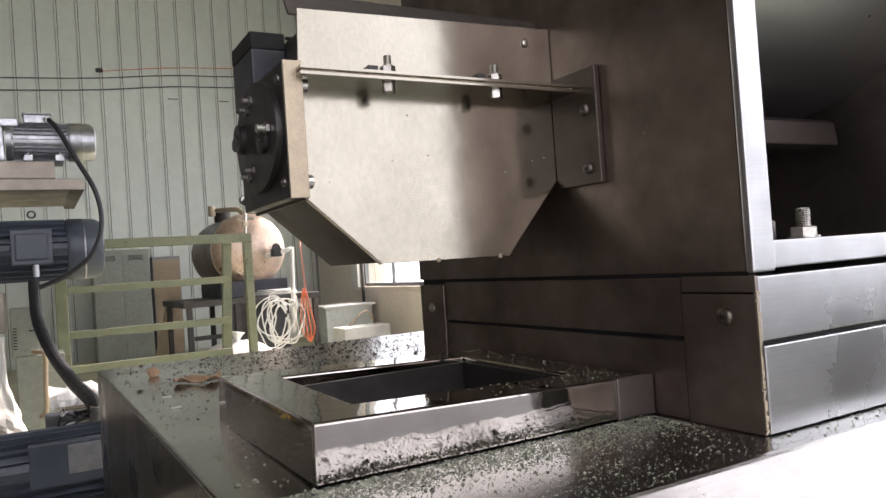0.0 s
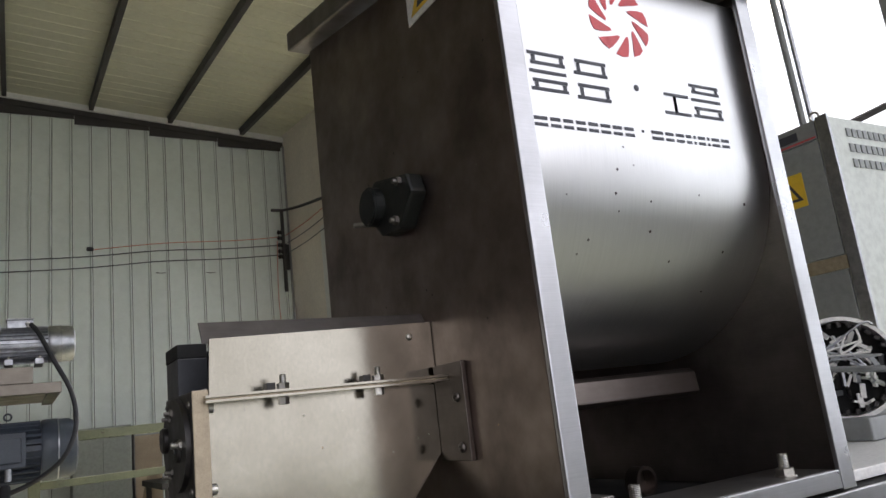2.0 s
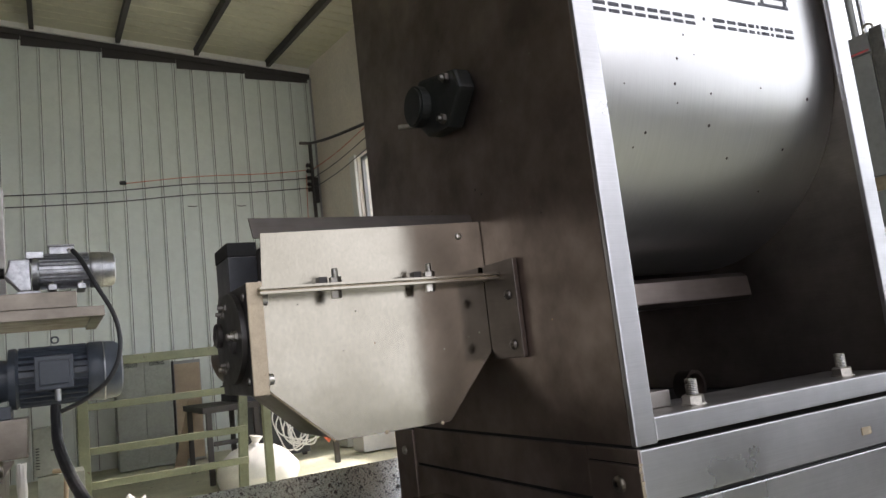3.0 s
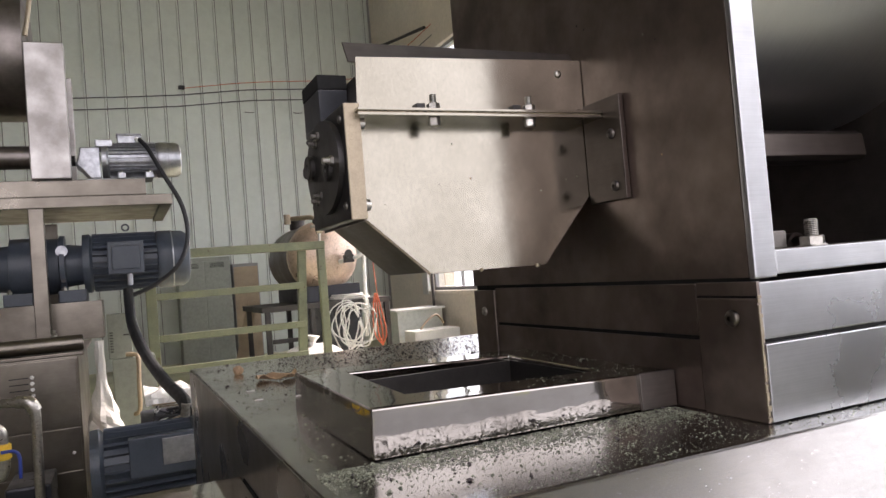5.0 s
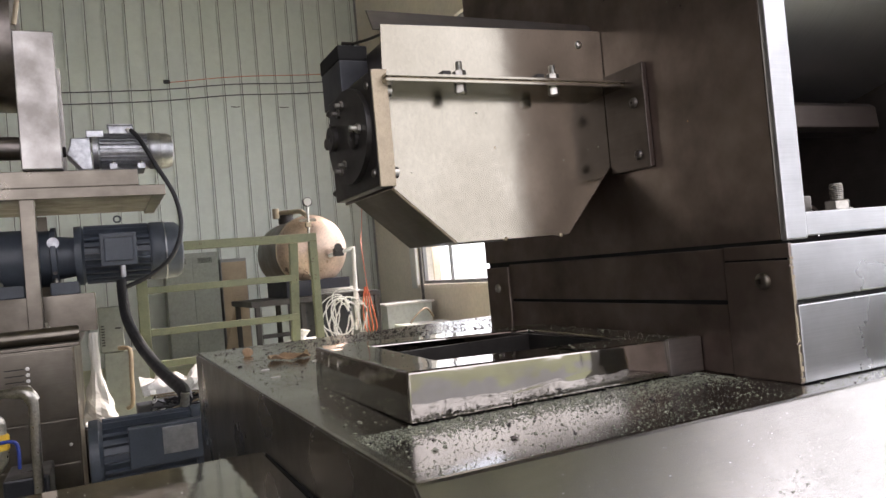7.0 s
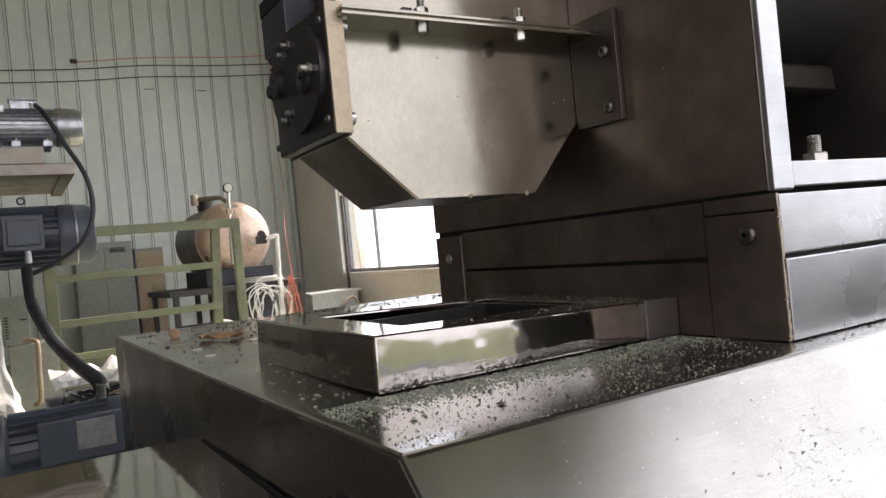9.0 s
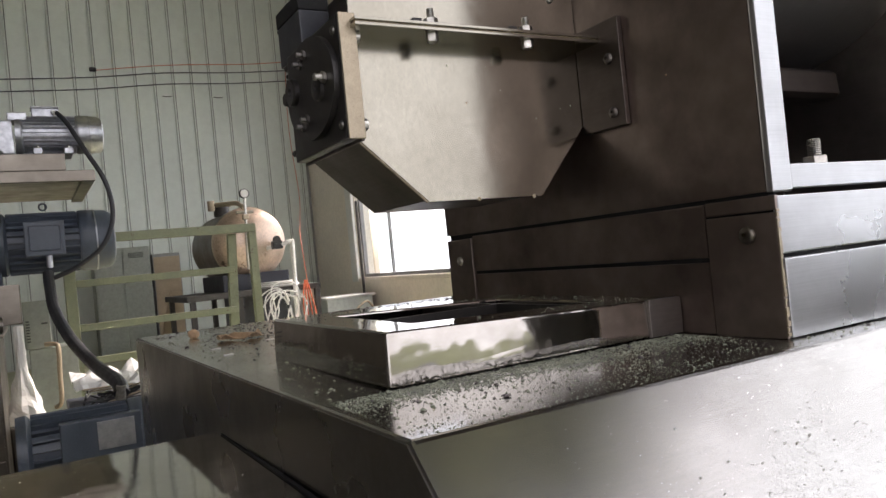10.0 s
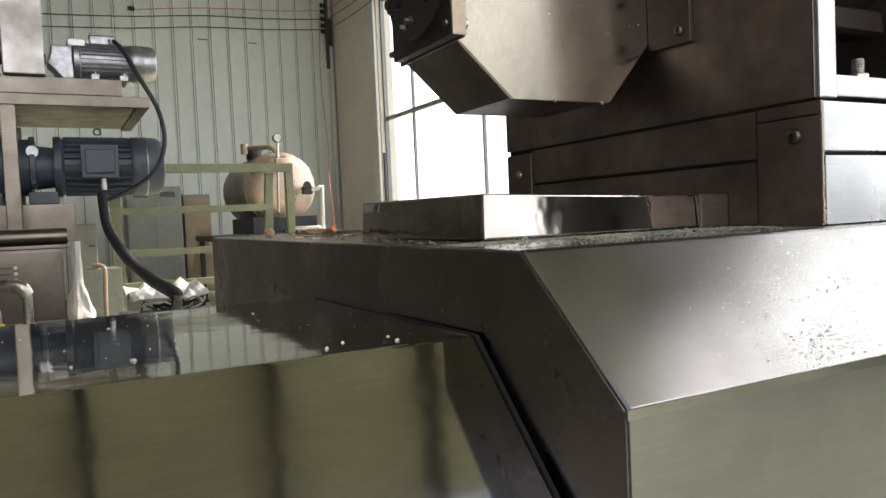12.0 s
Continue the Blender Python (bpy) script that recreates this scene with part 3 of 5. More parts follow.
part("outlet_channel", prism([(0.70, 1.312), (0.704, 1.350), (0.716, 1.358), (0.76, 1.358), (0.76, 1.303), (0.710, 1.303)], "x", 0.7085, 1.245, 0.003), STEEL_BROWN, mixer, "dull steel outlet channel below the drum")
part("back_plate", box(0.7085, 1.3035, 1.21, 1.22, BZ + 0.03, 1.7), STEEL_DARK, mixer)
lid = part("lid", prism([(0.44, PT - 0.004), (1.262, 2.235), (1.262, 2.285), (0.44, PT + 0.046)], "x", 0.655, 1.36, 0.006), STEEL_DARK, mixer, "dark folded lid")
plate = part("hazard_plate", box(0.697, 0.6995, 0.63, 0.732, 2.018, 2.09, 0.0008), WHITE, mixer, "white plate with a yellow warning triangle")
part("yellow_triangle", prism([(0.645, 2.03), (0.717, 2.03), (0.681, 2.082)], "x", 0.6958, 0.6968), YELLOW, plate)
part("triangle_mark", prism([(0.668, 2.037), (0.694, 2.037), (0.681, 2.06)], "x", 0.6948, 0.6956), INK, plate)
# shaft bearing on the end panel
bear = part("bearing_housing", prism([(0.735, 1.705), (0.75, 1.742), (0.875, 1.768), (0.905, 1.755), (0.912, 1.70), (0.865, 1.657), (0.79, 1.652)], "x", 0.666, 0.6995, 0.006), GREEN_CAST, mixer, "green cast flange bearing")
part("bearing_cap", cyl((0.6655, 0.868, 1.714), (0.642, 0.868, 1.714), 0.037, 28, None, 0.004), GREEN_CAST, bear)
for y, z in ((0.772, 1.733), (0.795, 1.668), (0.893, 1.745)):
    bolt(bear, "bolt", (0.6655, y, z), (-1, 0, 0), 0.016, 0.008, 0.005, 0.008, DULL_BOLT)
part("grease_nipple", cyl((0.666, 0.90, 1.69), (0.640, 0.925, 1.694), 0.005, 10), ZINC, bear)

# maker's mark on the drum, as plain shapes
mark = thing("maker_mark", (0.98, 0.4955, 1.9), "dark lettering bars and a red pinwheel printed on the drum", "marking")
FY0, FY1 = 0.4947, 0.4951


def flat(poly):
    return prism(poly, "y", FY0, FY1)


def bar(x0, x1, z0, z1, m=None, nm="letter_bar"):
    part(nm, flat([(x0, z0), (x1, z0), (x1, z1), (x0, z1)]), m or INK, mark)


for ox, oz, wd, hg, rows in ((0.764, 1.796, 0.074, 0.068, (0.0, 0.22, 0.44, 0.66, 0.9)), (0.856, 1.792, 0.072, 0.072, (0.0, 0.3, 0.6, 0.9)), (1.053, 1.788, 0.066, 0.070, (0.0, 0.5)), (1.127, 1.786, 0.078, 0.070, (0.05, 0.27, 0.5, 0.72, 0.9))):
    for i, f in enumerate(rows):
        bar(ox + 0.06 * wd * (i % 2), ox + wd, oz + f * hg, oz + (f + 0.085) * hg)
    for f in (0.1, 0.86) if len(rows) > 2 else (0.4,):
        bar(ox + f * wd, ox + (f + 0.1) * wd, oz + (rows[0] + 0.09) * hg, oz + (rows[1] - 0.01) * hg)
        bar(ox + f * wd, ox + (f + 0.1) * wd, oz + (rows[-2] + 0.09) * hg, oz + (rows[-1] - 0.01) * hg)
part("letter_dot", flat([(0.992 + 0.006 * math.cos(a), 1.828 + 0.006 * math.sin(a)) for a in np.linspace(0, 6.2, 13)]), INK, mark)
x = 0.757
for wd in (0.028, 0.02, 0.02, 0.02, 0.02, 0.021, 0.02, 0.021, 0.0, 0.027, 0.02, 0.02, 0.013, 0.006, 0.018, 0.006, 0.02, 0.021):
    if wd:
        bar(x, x + wd, 1.736, 1.7415)
        bar(x, x + wd, 1.7465, 1.7525)
    else:
        bar(x + 0.013, x + 0.018, 1.746, 1.751)
    x += (wd or 0.03) + 0.0058
# ring of curved blades, each widening outwards
for i in range(10):
    a = 2 * math.pi * i / 10
    edge = [(0.031, 0.0), (0.037, 0.22), (0.046, 0.40), (0.057, 0.54), (0.069, 0.62), (0.070, 0.40), (0.068, 0.22), (0.058, 0.13), (0.047, 0.03), (0.038, -0.08), (0.032, -0.16)]
    part("petal", flat([(0.98 + r * math.cos(a - t), 1.953 + r * math.sin(a - t)) for r, t in edge]), RED, mark)

# ---- discharge chute on the end panel ----
chute = thing("discharge_chute", (0.69, 0.76, 1.16), "brushed stainless box chute with a hopper-shaped lower half", "chute")
CYF, CYB = 0.771, 0.95
low = [(0.312, 1.381), (0.697, 1.381), (0.697, 1.272), (0.600, 1.163), (0.411, 1.163), (0.312, 1.252)]
part("front_plate", prism(low, "y", CYF, CYF + 0.004, 0.0008), STEEL_CHUTE, chute)
inset = [(0.314, 1.379), (0.696, 1.379), (0.696, 1.273), (0.599, 1.1655), (0.412, 1.1655), (0.314, 1.2535)]
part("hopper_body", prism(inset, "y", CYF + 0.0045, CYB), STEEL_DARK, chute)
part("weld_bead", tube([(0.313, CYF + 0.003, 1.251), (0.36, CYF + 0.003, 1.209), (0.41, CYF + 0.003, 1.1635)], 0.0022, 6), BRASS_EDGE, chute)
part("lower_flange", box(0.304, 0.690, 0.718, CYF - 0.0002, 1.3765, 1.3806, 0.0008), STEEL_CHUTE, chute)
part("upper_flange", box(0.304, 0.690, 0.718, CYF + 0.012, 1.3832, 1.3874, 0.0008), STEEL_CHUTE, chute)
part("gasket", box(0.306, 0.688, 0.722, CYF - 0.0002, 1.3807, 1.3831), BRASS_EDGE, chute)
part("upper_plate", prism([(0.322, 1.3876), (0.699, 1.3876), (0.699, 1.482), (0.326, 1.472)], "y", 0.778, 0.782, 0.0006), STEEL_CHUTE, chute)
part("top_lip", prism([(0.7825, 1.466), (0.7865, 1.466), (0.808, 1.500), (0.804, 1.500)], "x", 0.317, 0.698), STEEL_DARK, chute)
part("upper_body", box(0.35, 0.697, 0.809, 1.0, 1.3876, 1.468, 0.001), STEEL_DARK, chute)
cw = part("end_cover", box(0.3035, 0.3495, 0.902, 1.0, 1.3985, 1.458, 0.002), BLUE_BLACK, chute, "blue-black end cover")
part("cover_cap", box(0.3025, 0.3495, 0.901, 1.001, 1.4582, 1.481, 0.002), GAP, cw)
for xx in (0.417, 0.569):
    bolt(chute, "clamp_nut", (xx, 0.732, 1.3875), (0, 0, 1), 0.016, 0.009, 0.005, 0.014)
    part("bolt_head", cyl((xx, 0.732, 1.3763), (xx, 0.732, 1.3655), 0.0085, 6, None, 0.001), ZINC, chute)
    part("lock_tab", box(xx - 0.022, xx - 0.009, 0.738, 0.755, 1.3875, 1.3985, 0.001), BLACK_STEEL, chute)
dome_screw(chute, "weld_stud", (0.655, 0.778, 1.458), (0, -1, 0), 0.006)
for xx in (0.49, 0.585):
    dome_screw(chute, "weld_blob", (xx, CYF + 0.0005, 1.1632), (0, -1, -0.3), 0.0032, BRASS_EDGE)
fl_ = part("mount_flange", box(0.690, 0.6995, 0.680, 0.7704, 1.250, 1.405, 0.0015), STEEL_BROWN, chute)
for z in (1.271, 1.349):
    dome_screw(fl_, "screw", (0.690, 0.703, z), (-1, 0, 0), 0.008, STEEL_DARK)
# end bearing block
endp = part("end_sheet", box(0.3075, 0.3112, 0.738, 0.945, 1.240, 1.398, 0.001), STEEL_DARK, chute)
blk = part("bearing_block", box(0.289, 0.3072, 0.738, 0.932, 1.243, 1.396, 0.003), BLACK_STEEL, chute, "blackened bearing block")
part("block_edge", box(0.2895, 0.3115, 0.7335, 0.7375, 1.242, 1.396, 0.0012), BRASS_EDGE, blk, "tan machined edge")
k = bmesh.new()
bmesh.ops.create_cone(k, cap_ends=True, segments=40, radius1=1, radius2=1, depth=1)
bmesh.ops.transform(k, matrix=Matrix.Translation((0.285, 0.832, 1.325)) @ Matrix.Rotation(radians(90), 4, "Y") @ Matrix.Diagonal((0.066, 0.088, 0.0076, 1)), verts=k.verts)
disc = part("cover_disc", k, BLACK_STEEL, blk, smooth=True)
part("hub", lathe((0.2812, 0.887, 1.334), (-1, 0, 0), [(0, 0.019), (0.006, 0.019), (0.008, 0.017), (0.008, 0.006), (0.004, 0.005), (0.004, 0.0)], 28), BLACK_STEEL, disc, smooth=True)
part("shaft_boss", lathe((0.2812, 0.795, 1.318), (-1, 0, 0), [(0, 0.017), (0.005, 0.0165), (0.006, 0.014), (0.006, 0.005), (0.003, 0.004), (0.003, 0.0)], 28), BLACK_STEEL, disc, smooth=True)
for y, z in ((0.838, 1.372), (0.855, 1.364), (0.845, 1.288), (0.862, 1.282)):
    bolt(disc, "bolt", (0.2812, y, z), (-1, 0, 0), 0.012, 0.004, 0.0035, 0.003, DULL_BOLT)
bolt(disc, "pin_bolt", (0.2812, 0.773, 1.326), (-1, 0, 0), 0.013, 0.005, 0.005, 0.011, ZINC)
part("end_stud", cyl((0.289, 0.925, 1.333), (0.278, 0.925, 1.333), 0.0095, 6, None, 0.001), BLACK_STEEL, blk)
for z in (1.262, 1.378):
    dome_screw(blk, "set_screw", (0.2888, 0.752, z), (-1, 0, 0), 0.0055, DULL_BOLT)
for z in (1.262, 1.372):
    part("cap_screw", cyl((0.3114, 0.750, z), (0.321, 0.750, z), 0.008, 16, None, 0.001), ZINC, endp)
for y in (0.94,):
    for z in (1.26, 1.33, 1.385):
        part("edge_stud", cyl((0.296, y, z), (0.296, y + 0.012, z), 0.005, 10), BLACK_STEEL, blk)


# ---- wires and bracket on the far wall ----
for z0, z1, x0, m, nm in ((4.523, 4.80, 1.18, ORANGE, "red"), (4.30, 4.64, -0.46, INK, "grey"), (4.115, 4.455, -0.46, INK, "grey")):
    w = thing("wall_wire", (x0, WY - 0.1, z0), "thin %s cable strung along the sheet wall" % nm, "cable", "wall cables")
    xs = np.linspace(x0 if nm == "red" else -3.2, 4.36, 8)
    k = (z1 - z0) / (4.36 - x0)
    part("strand", tube([(x, WY - 0.1, z0 + k * (x - x0) - 0.02 * math.sin((x + 3) * 2.1)) for x in xs], 0.006 if nm == "red" else 0.009, 6, None, 3), m, w)
    if nm == "red":
        part("insulator", cyl((x0 - 0.09, WY - 0.1, z0), (x0 + 0.01, WY - 0.1, z0), 0.035, 12, None, 0.008), RUBBER, w)
    w2 = thing("wall_wire", (4.40, WY - 0.2, z1), "thin %s cable along the plaster wall" % nm, "cable", "wall cables")
    part("strand", tube([(4.40, WY - 0.15, z1), (4.44, 11.2, z1 - 0.02), (4.46, 9.6, z1 + 0.02)], 0.007, 6), m, w2)
bracket = thing("wall_bracket", (4.36, WY - 0.2, 3.8), "dark steel cable bracket in the wall corner", "bracket")
part("upright", box(4.33, 4.38, WY - 0.2, WY - 0.14, 3.75, 5.25, 0.004), BEAM, bracket)
part("top_arm", box(4.16, 4.38, WY - 0.2, WY - 0.15, 5.255, 5.30, 0.004), BEAM, bracket)
part("side_arm", tube([(4.36, WY - 0.2, 5.27), (4.42, 11.4, 5.10), (4.44, 9.8, 4.84)], 0.025, 8), BEAM, bracket)
for z in (4.4, 4.5, 4.62, 4.75, 4.86):
    part("spool_insulator", lathe((4.25, WY - 0.16, z), (1, 0, 0), [(0, 0.02), (0.02, 0.045), (0.05, 0.03), (0.08, 0.045), (0.1, 0.02)], 12), BLACK_STEEL, bracket)
part("box", box(4.36, 4.44, WY - 0.22, WY - 0.13, 4.15, 4.62, 0.01), BLACK_STEEL, bracket)
cord = thing("hanging_cord", (4.1, WY - 0.1, 1.0), "thin orange cord hanging down the corner", "cable")
part("strand", tube([(4.25, WY - 0.14, 4.7), (4.22, WY - 0.1, 3.6), (4.15, 12.0, 2.4), (3.6, 10.5, 1.8), (2.98, 8.75, 1.5), (2.93, 8.5, 0.9)], 0.006, 6), ORANGE, cord)
for x in (2.15, 2.98):
    t_ = thing("wall_tag", (x, WY - 0.03, 4.1), "small dark hook on the sheet wall", "hook", "wall hooks")
    part("hook", tube([(x, WY - 0.03, 4.14), (x + 0.08, WY - 0.05, 4.13), (x + 0.15, WY - 0.03, 4.14)], 0.007, 6), BEAM, t_)
cpost = tagged(part("corner_post", box(WX - 0.035, WX - 0.003, WY - 0.06, WY - 0.03, 0, 6.6), FRAME_M), "dark steel angle in the wall corner", "post", kind="structure")


# ---- motors ----
def motor(nm, label, c, r, x0, x1, m, box_side="front", feet=True, eye=True, cowl=None):
    """A finned electric motor lying along x, from its flange at x0 to its fan cowl at x1."""
    cx, cy, cz = c
    t = thing(nm, ((x0 + x1) / 2, cy, cz - r), label, "electric motor", "electric motors")
    L = x1 - x0
    a, b = x0 + 0.08 * L, x0 + 0.68 * L
    part("stator", cyl((a, cy, cz), (b, cy, cz), r * 0.84, 36), m, t, smooth=True)
    for i in range(26):
        an = 2 * math.pi * i / 26
        u = Vector((0, math.cos(an), math.sin(an)))
        v = Vector((0, -math.sin(an), math.cos(an)))
        k = bmesh.new()
        vs = []
        for xx in (a + 0.004, b - 0.004):
            for rr, w in ((0.8, 0.022), (0.985, 0.014)):
                for sg in (-1, 1):
                    vs.append(k.verts.new(Vector((xx, cy, cz)) + u * r * rr + v * sg * r * w))
        for f in ((0, 1, 3, 2), (4, 6, 7, 5), (2, 3, 7, 6), (0, 2, 6, 4), (1, 5, 7, 3), (0, 4, 5, 1)):
            k.faces.new([vs[j] for j in f])
        part("fin", k, m, t)
    part("drive_flange", lathe((x0, cy, cz), (1, 0, 0), [(0, r * 0.5), (0.0, r * 0.98), (0.06 * L, r * 1.0), (0.085 * L, r * 0.9)], 36), m, t, smooth=True)
    co = part("fan_cowl", lathe((b, cy, cz), (1, 0, 0), [(0, r * 0.96), (0.02 * L, r * 1.0), (0.13 * L, r * 1.0), (0.14 * L, r * 0.985), (0.25 * L, r * 0.97), (0.30 * L, r * 0.86), (0.32 * L, r * 0.6), (0.322 * L, 0.0)], 36), cowl or m, t, smooth=True)
    part("cowl_band", lathe((b + 0.14 * L, cy, cz), (1, 0, 0), [(0, r * 0.98), (0.0, r * 1.012), (0.012 * L, r * 1.012), (0.012 * L, r * 0.98)], 36), ALU, co, smooth=True)
    if box_side == "front":
        tb = part("terminal_box", box(a + 0.15 * L, a + 0.46 * L, cy - r * 1.28, cy - r * 0.82, cz - r * 0.42, cz + r * 0.55, 0.008), m, t)
        part("box_lid", box(a + 0.14 * L, a + 0.47 * L, cy - r * 1.36, cy - r * 1.285, cz - r * 0.47, cz + r * 0.6, 0.006), m, tb)
        part("cable_gland", cyl((a + 0.33 * L, cy - r * 1.1, cz - r * 0.47), (a + 0.33 * L, cy - r * 1.1, cz - r * 0.85), 0.016, 12, None, 0.003), ALU, tb)
        part("lid_boss", box(a + 0.175 * L, a + 0.435 * L, cy - r * 1.42, cy - r * 1.3602, cz - r * 0.33, cz + r * 0.46, 0.008), m, tb)
    elif box_side == "top":
        tb = part("terminal_box", box(a + 0.12 * L, a + 0.42 * L, cy - r * 0.45, cy + r * 0.45, cz + r * 0.86, cz + r * 1.32, 0.006), m, t)
        part("box_lid", box(a + 0.11 * L, a + 0.43 * L, cy - r * 0.5, cy + r * 0.5, cz + r * 1.325, cz + r * 1.42, 0.004), m, tb)
        part("cable_gland", cyl((a + 0.36 * L, cy - r * 0.46, cz + r * 1.1), (a + 0.38 * L, cy - r * 0.9, cz + r * 0.95), 0.013, 12, None, 0.002), WHITE, tb)
    if eye:
        part("lifting_eye", tube([(a + 0.32 * L + 0.018 * math.cos(q), cy, cz + r * 1.0 + 0.028 + 0.018 * math.sin(q)) for q in np.linspace(-1.5, 4.7, 12)], 0.005, 8, None, 2), m, t)
    if feet:
        for xx in (a + 0.1 * L, b - 0.16 * L):
            f = part("foot", box(xx, xx + 0.1 * L, cy - r * 0.95, cy + r * 0.95, cz - r * 1.12, cz - r * 0.8, 0.004), m, t)
            bolt(f, "bolt", (xx + 0.05 * L, cy - r * 0.85, cz - r * 0.795), (0, 0, 1), 0.016, 0.008, 0.005, 0.008)
    return t


m1 = motor("gear_motor", "bare aluminium gear motor on the upper steel deck", (0, 4.42, 1.955), 0.105, -0.04, 0.39, ALU, "top", True, False)
g = part("gearbox", prism([(-0.175, 1.925), (-0.155, 1.98), (-0.15, 2.02), (-0.05, 2.02), (-0.045, 1.84), (-0.10, 1.84), (-0.15, 1.90)], "y", 4.335, 4.505, 0.008), ALU, m1, "cast aluminium gearbox")
part("gear_cover", box(-0.07, 0.02, 4.345, 4.495, 2.021, 2.065, 0.006), ALU, g)
part("gear_foot", box(-0.12, 0.0, 4.325, 4.515, 1.803, 1.839, 0.004), ALU, g)
part("shaft", cyl((-0.215, 4.42, 1.955), (-0.176, 4.42, 1.955), 0.03, 20), BLACK_STEEL, g)
m2 = motor("drive_motor", "blue-grey painted finned drive motor with a terminal box", (0, 4.45, 1.37), 0.168, -0.17, 0.40, MOTOR_GREY, "front", False, True)
gb_ = part("gear_unit", lathe((-0.62, 4.45, 1.365), (1, 0, 0), [(0, 0.05), (0.005, 0.12), (0.09, 0.13), (0.095, 0.165), (0.21, 0.165), (0.215, 0.155), (0.33, 0.155), (0.335, 0.17), (0.36, 0.17), (0.365, 0.12), (0.45, 0.11)], 36), MOTOR_GREY, m2, "blue-grey gear unit", smooth=True)
part("badge", cyl((-0.27, 4.298, 1.44), (-0.27, 4.291, 1.44), 0.03, 20), ALU, gb_)
for z in (1.28, 1.35):
    part("plug", cyl((-0.27, 4.33, z), (-0.27, 4.30, z), 0.012, 10), BLACK_STEEL, gb_)
for x in (-0.56, -0.3):
    f = part("gear_foot", box(x, x + 0.14, 4.30, 4.60, 1.158, 1.225, 0.006), MOTOR_GREY, gb_)
    bolt(f, "bolt", (x + 0.03, 4.32, 1.226), (0, 0, 1), 0.024, 0.014, 0.008, 0.012)
m3 = motor("pump_motor", "dusty blue-grey finned motor low behind the cover", (0, 2.9, 0.53), 0.145, -0.13, 0.40, MOTOR_GREY, "none", True, False)
part("data_plate", box(0.115, 0.235, 2.744, 2.749, 0.535, 0.632, 0.001), ALU, m3, "dull metal data plate")
part("side_pad", box(0.0, 0.26, 2.75, 2.80, 0.50, 0.645, 0.004), MOTOR_GREY, m3)
part("top_gland", cyl((0.21, 2.88, 0.68), (0.215, 2.87, 0.73), 0.018, 12), ZINC, m3)
part("mount", box(-0.2, 0.45, 2.72, 3.08, 0.0, 0.366, 0.006), STEEL_FAR, m3, "steel motor stand")

hose = thing("power_cable", (0.2, 4.2, 1.2), "black rubber cable looping between the two motors", "cable")
part("sheath", tube([(0.165, 4.33, 2.06), (0.205, 4.26, 1.99), (0.272, 4.2, 1.837), (0.355, 4.15, 1.652), (0.372, 4.12, 1.471), (0.312, 4.1, 1.318), (0.19, 4.15, 1.22), (0.067, 4.2, 1.169)], 0.0125, 10), RUBBER, hose)
duct = thing("cable_conduit", (0.1, 3.6, 0.9), "thick black corrugated conduit running down to the low motor", "conduit")
part("sheath", tube([(0.05, 4.22, 1.20), (0.05, 4.16, 1.12), (0.057, 4.0, 1.005), (0.105, 3.7, 0.87), (0.165, 3.3, 0.777), (0.212, 2.95, 0.735), (0.214, 2.875, 0.70)], 0.027, 12), RUBBER, duct)

# ---- the second machine ----
sm = thing("second_mixer", (-0.8, 4.1, 0.0), "second stainless mixer on a welded steel stand", "mixer")
part("end_column", box(-0.372, -0.185, 4.06, 4.16, 1.803, 2.52, 0.006), STEEL_BASE, sm, "bright folded end column")
part("end_column", box(-0.372, -0.185, 4.74, 4.84, 1.803, 2.52, 0.006), STEEL_BASE, sm)
part("drum", cyl((-1.7, 4.45, 2.55), (-0.376, 4.45, 2.55), 0.36, 48), STEEL_DARK, sm, smooth=True)
part("outlet_tube", cyl((-1.7, 4.3, 1.955), (-0.376, 4.3, 1.955), 0.062, 24), STEEL_DARK, sm, smooth=True)
part("brace", tube([(-0.36, 4.1, 2.56), (-0.33, 4.1, 2.75), (-0.30, 4.1, 3.1)], 0.012, 8), BRASS_EDGE, sm)
st = thing("machine_stand", (-0.8, 4.1, 0.0), "worn welded stainless stand carrying the second mixer", "stand")
part("deck_beam", box(-1.9, 0.172, 4.105, 4.85, 1.714, 1.802, 0.004), STEEL_FAR, st)
part("deck_channel", box(-1.9, 0.304, 4.10, 4.118, 1.656, 1.7135, 0.003), STEEL_FAR, st)
part("deck_underside", box(-1.9, 0.300, 4.1185, 5.1, 1.672, 1.7135, 0.003), STEEL_DARK, st)
part("deck_gusset", prism([(4.119, 1.656), (5.1, 1.656), (5.1, 1.6715), (4.119, 1.6715)], "x", 0.24, 0.30), STEEL_FAR, st)
for x, y in ((-0.40, 4.10), (-1.8, 4.10), (-0.40, 5.0)):
    part("leg", box(x, x + 0.07, y, y + 0.07, 0.985, 1.6555, 0.004), STEEL_FAR, st)
for x, y in ((-0.365, 4.135),):
    bolt(st, "foot_bolt", (x + 0.05, y - 0.06, 0.985), (0, 0, 1), 0.03, 0.018, 0.01, 0.02)
part("lower_rail", cyl((-1.9, 3.36, 0.985), (-0.15, 3.36, 0.985), 0.034, 20, None, 0.004), STEEL_FAR, st, smooth=True)
part("lower_deck", box(-1.9, -0.15, 3.30, 4.25, 0.935, 0.9495, 0.003), STEEL_FAR, st)
part("gear_support", box(-1.6, -0.085, 4.27, 4.65, 0.952, 1.157, 0.004), STEEL_FAR, st, "brownish steel motor plinth")
fb_ = thing("machine_cabinet", (-1.0, 3.3, 0.0), "stainless machine cabinet with a row of small screws", "cabinet")
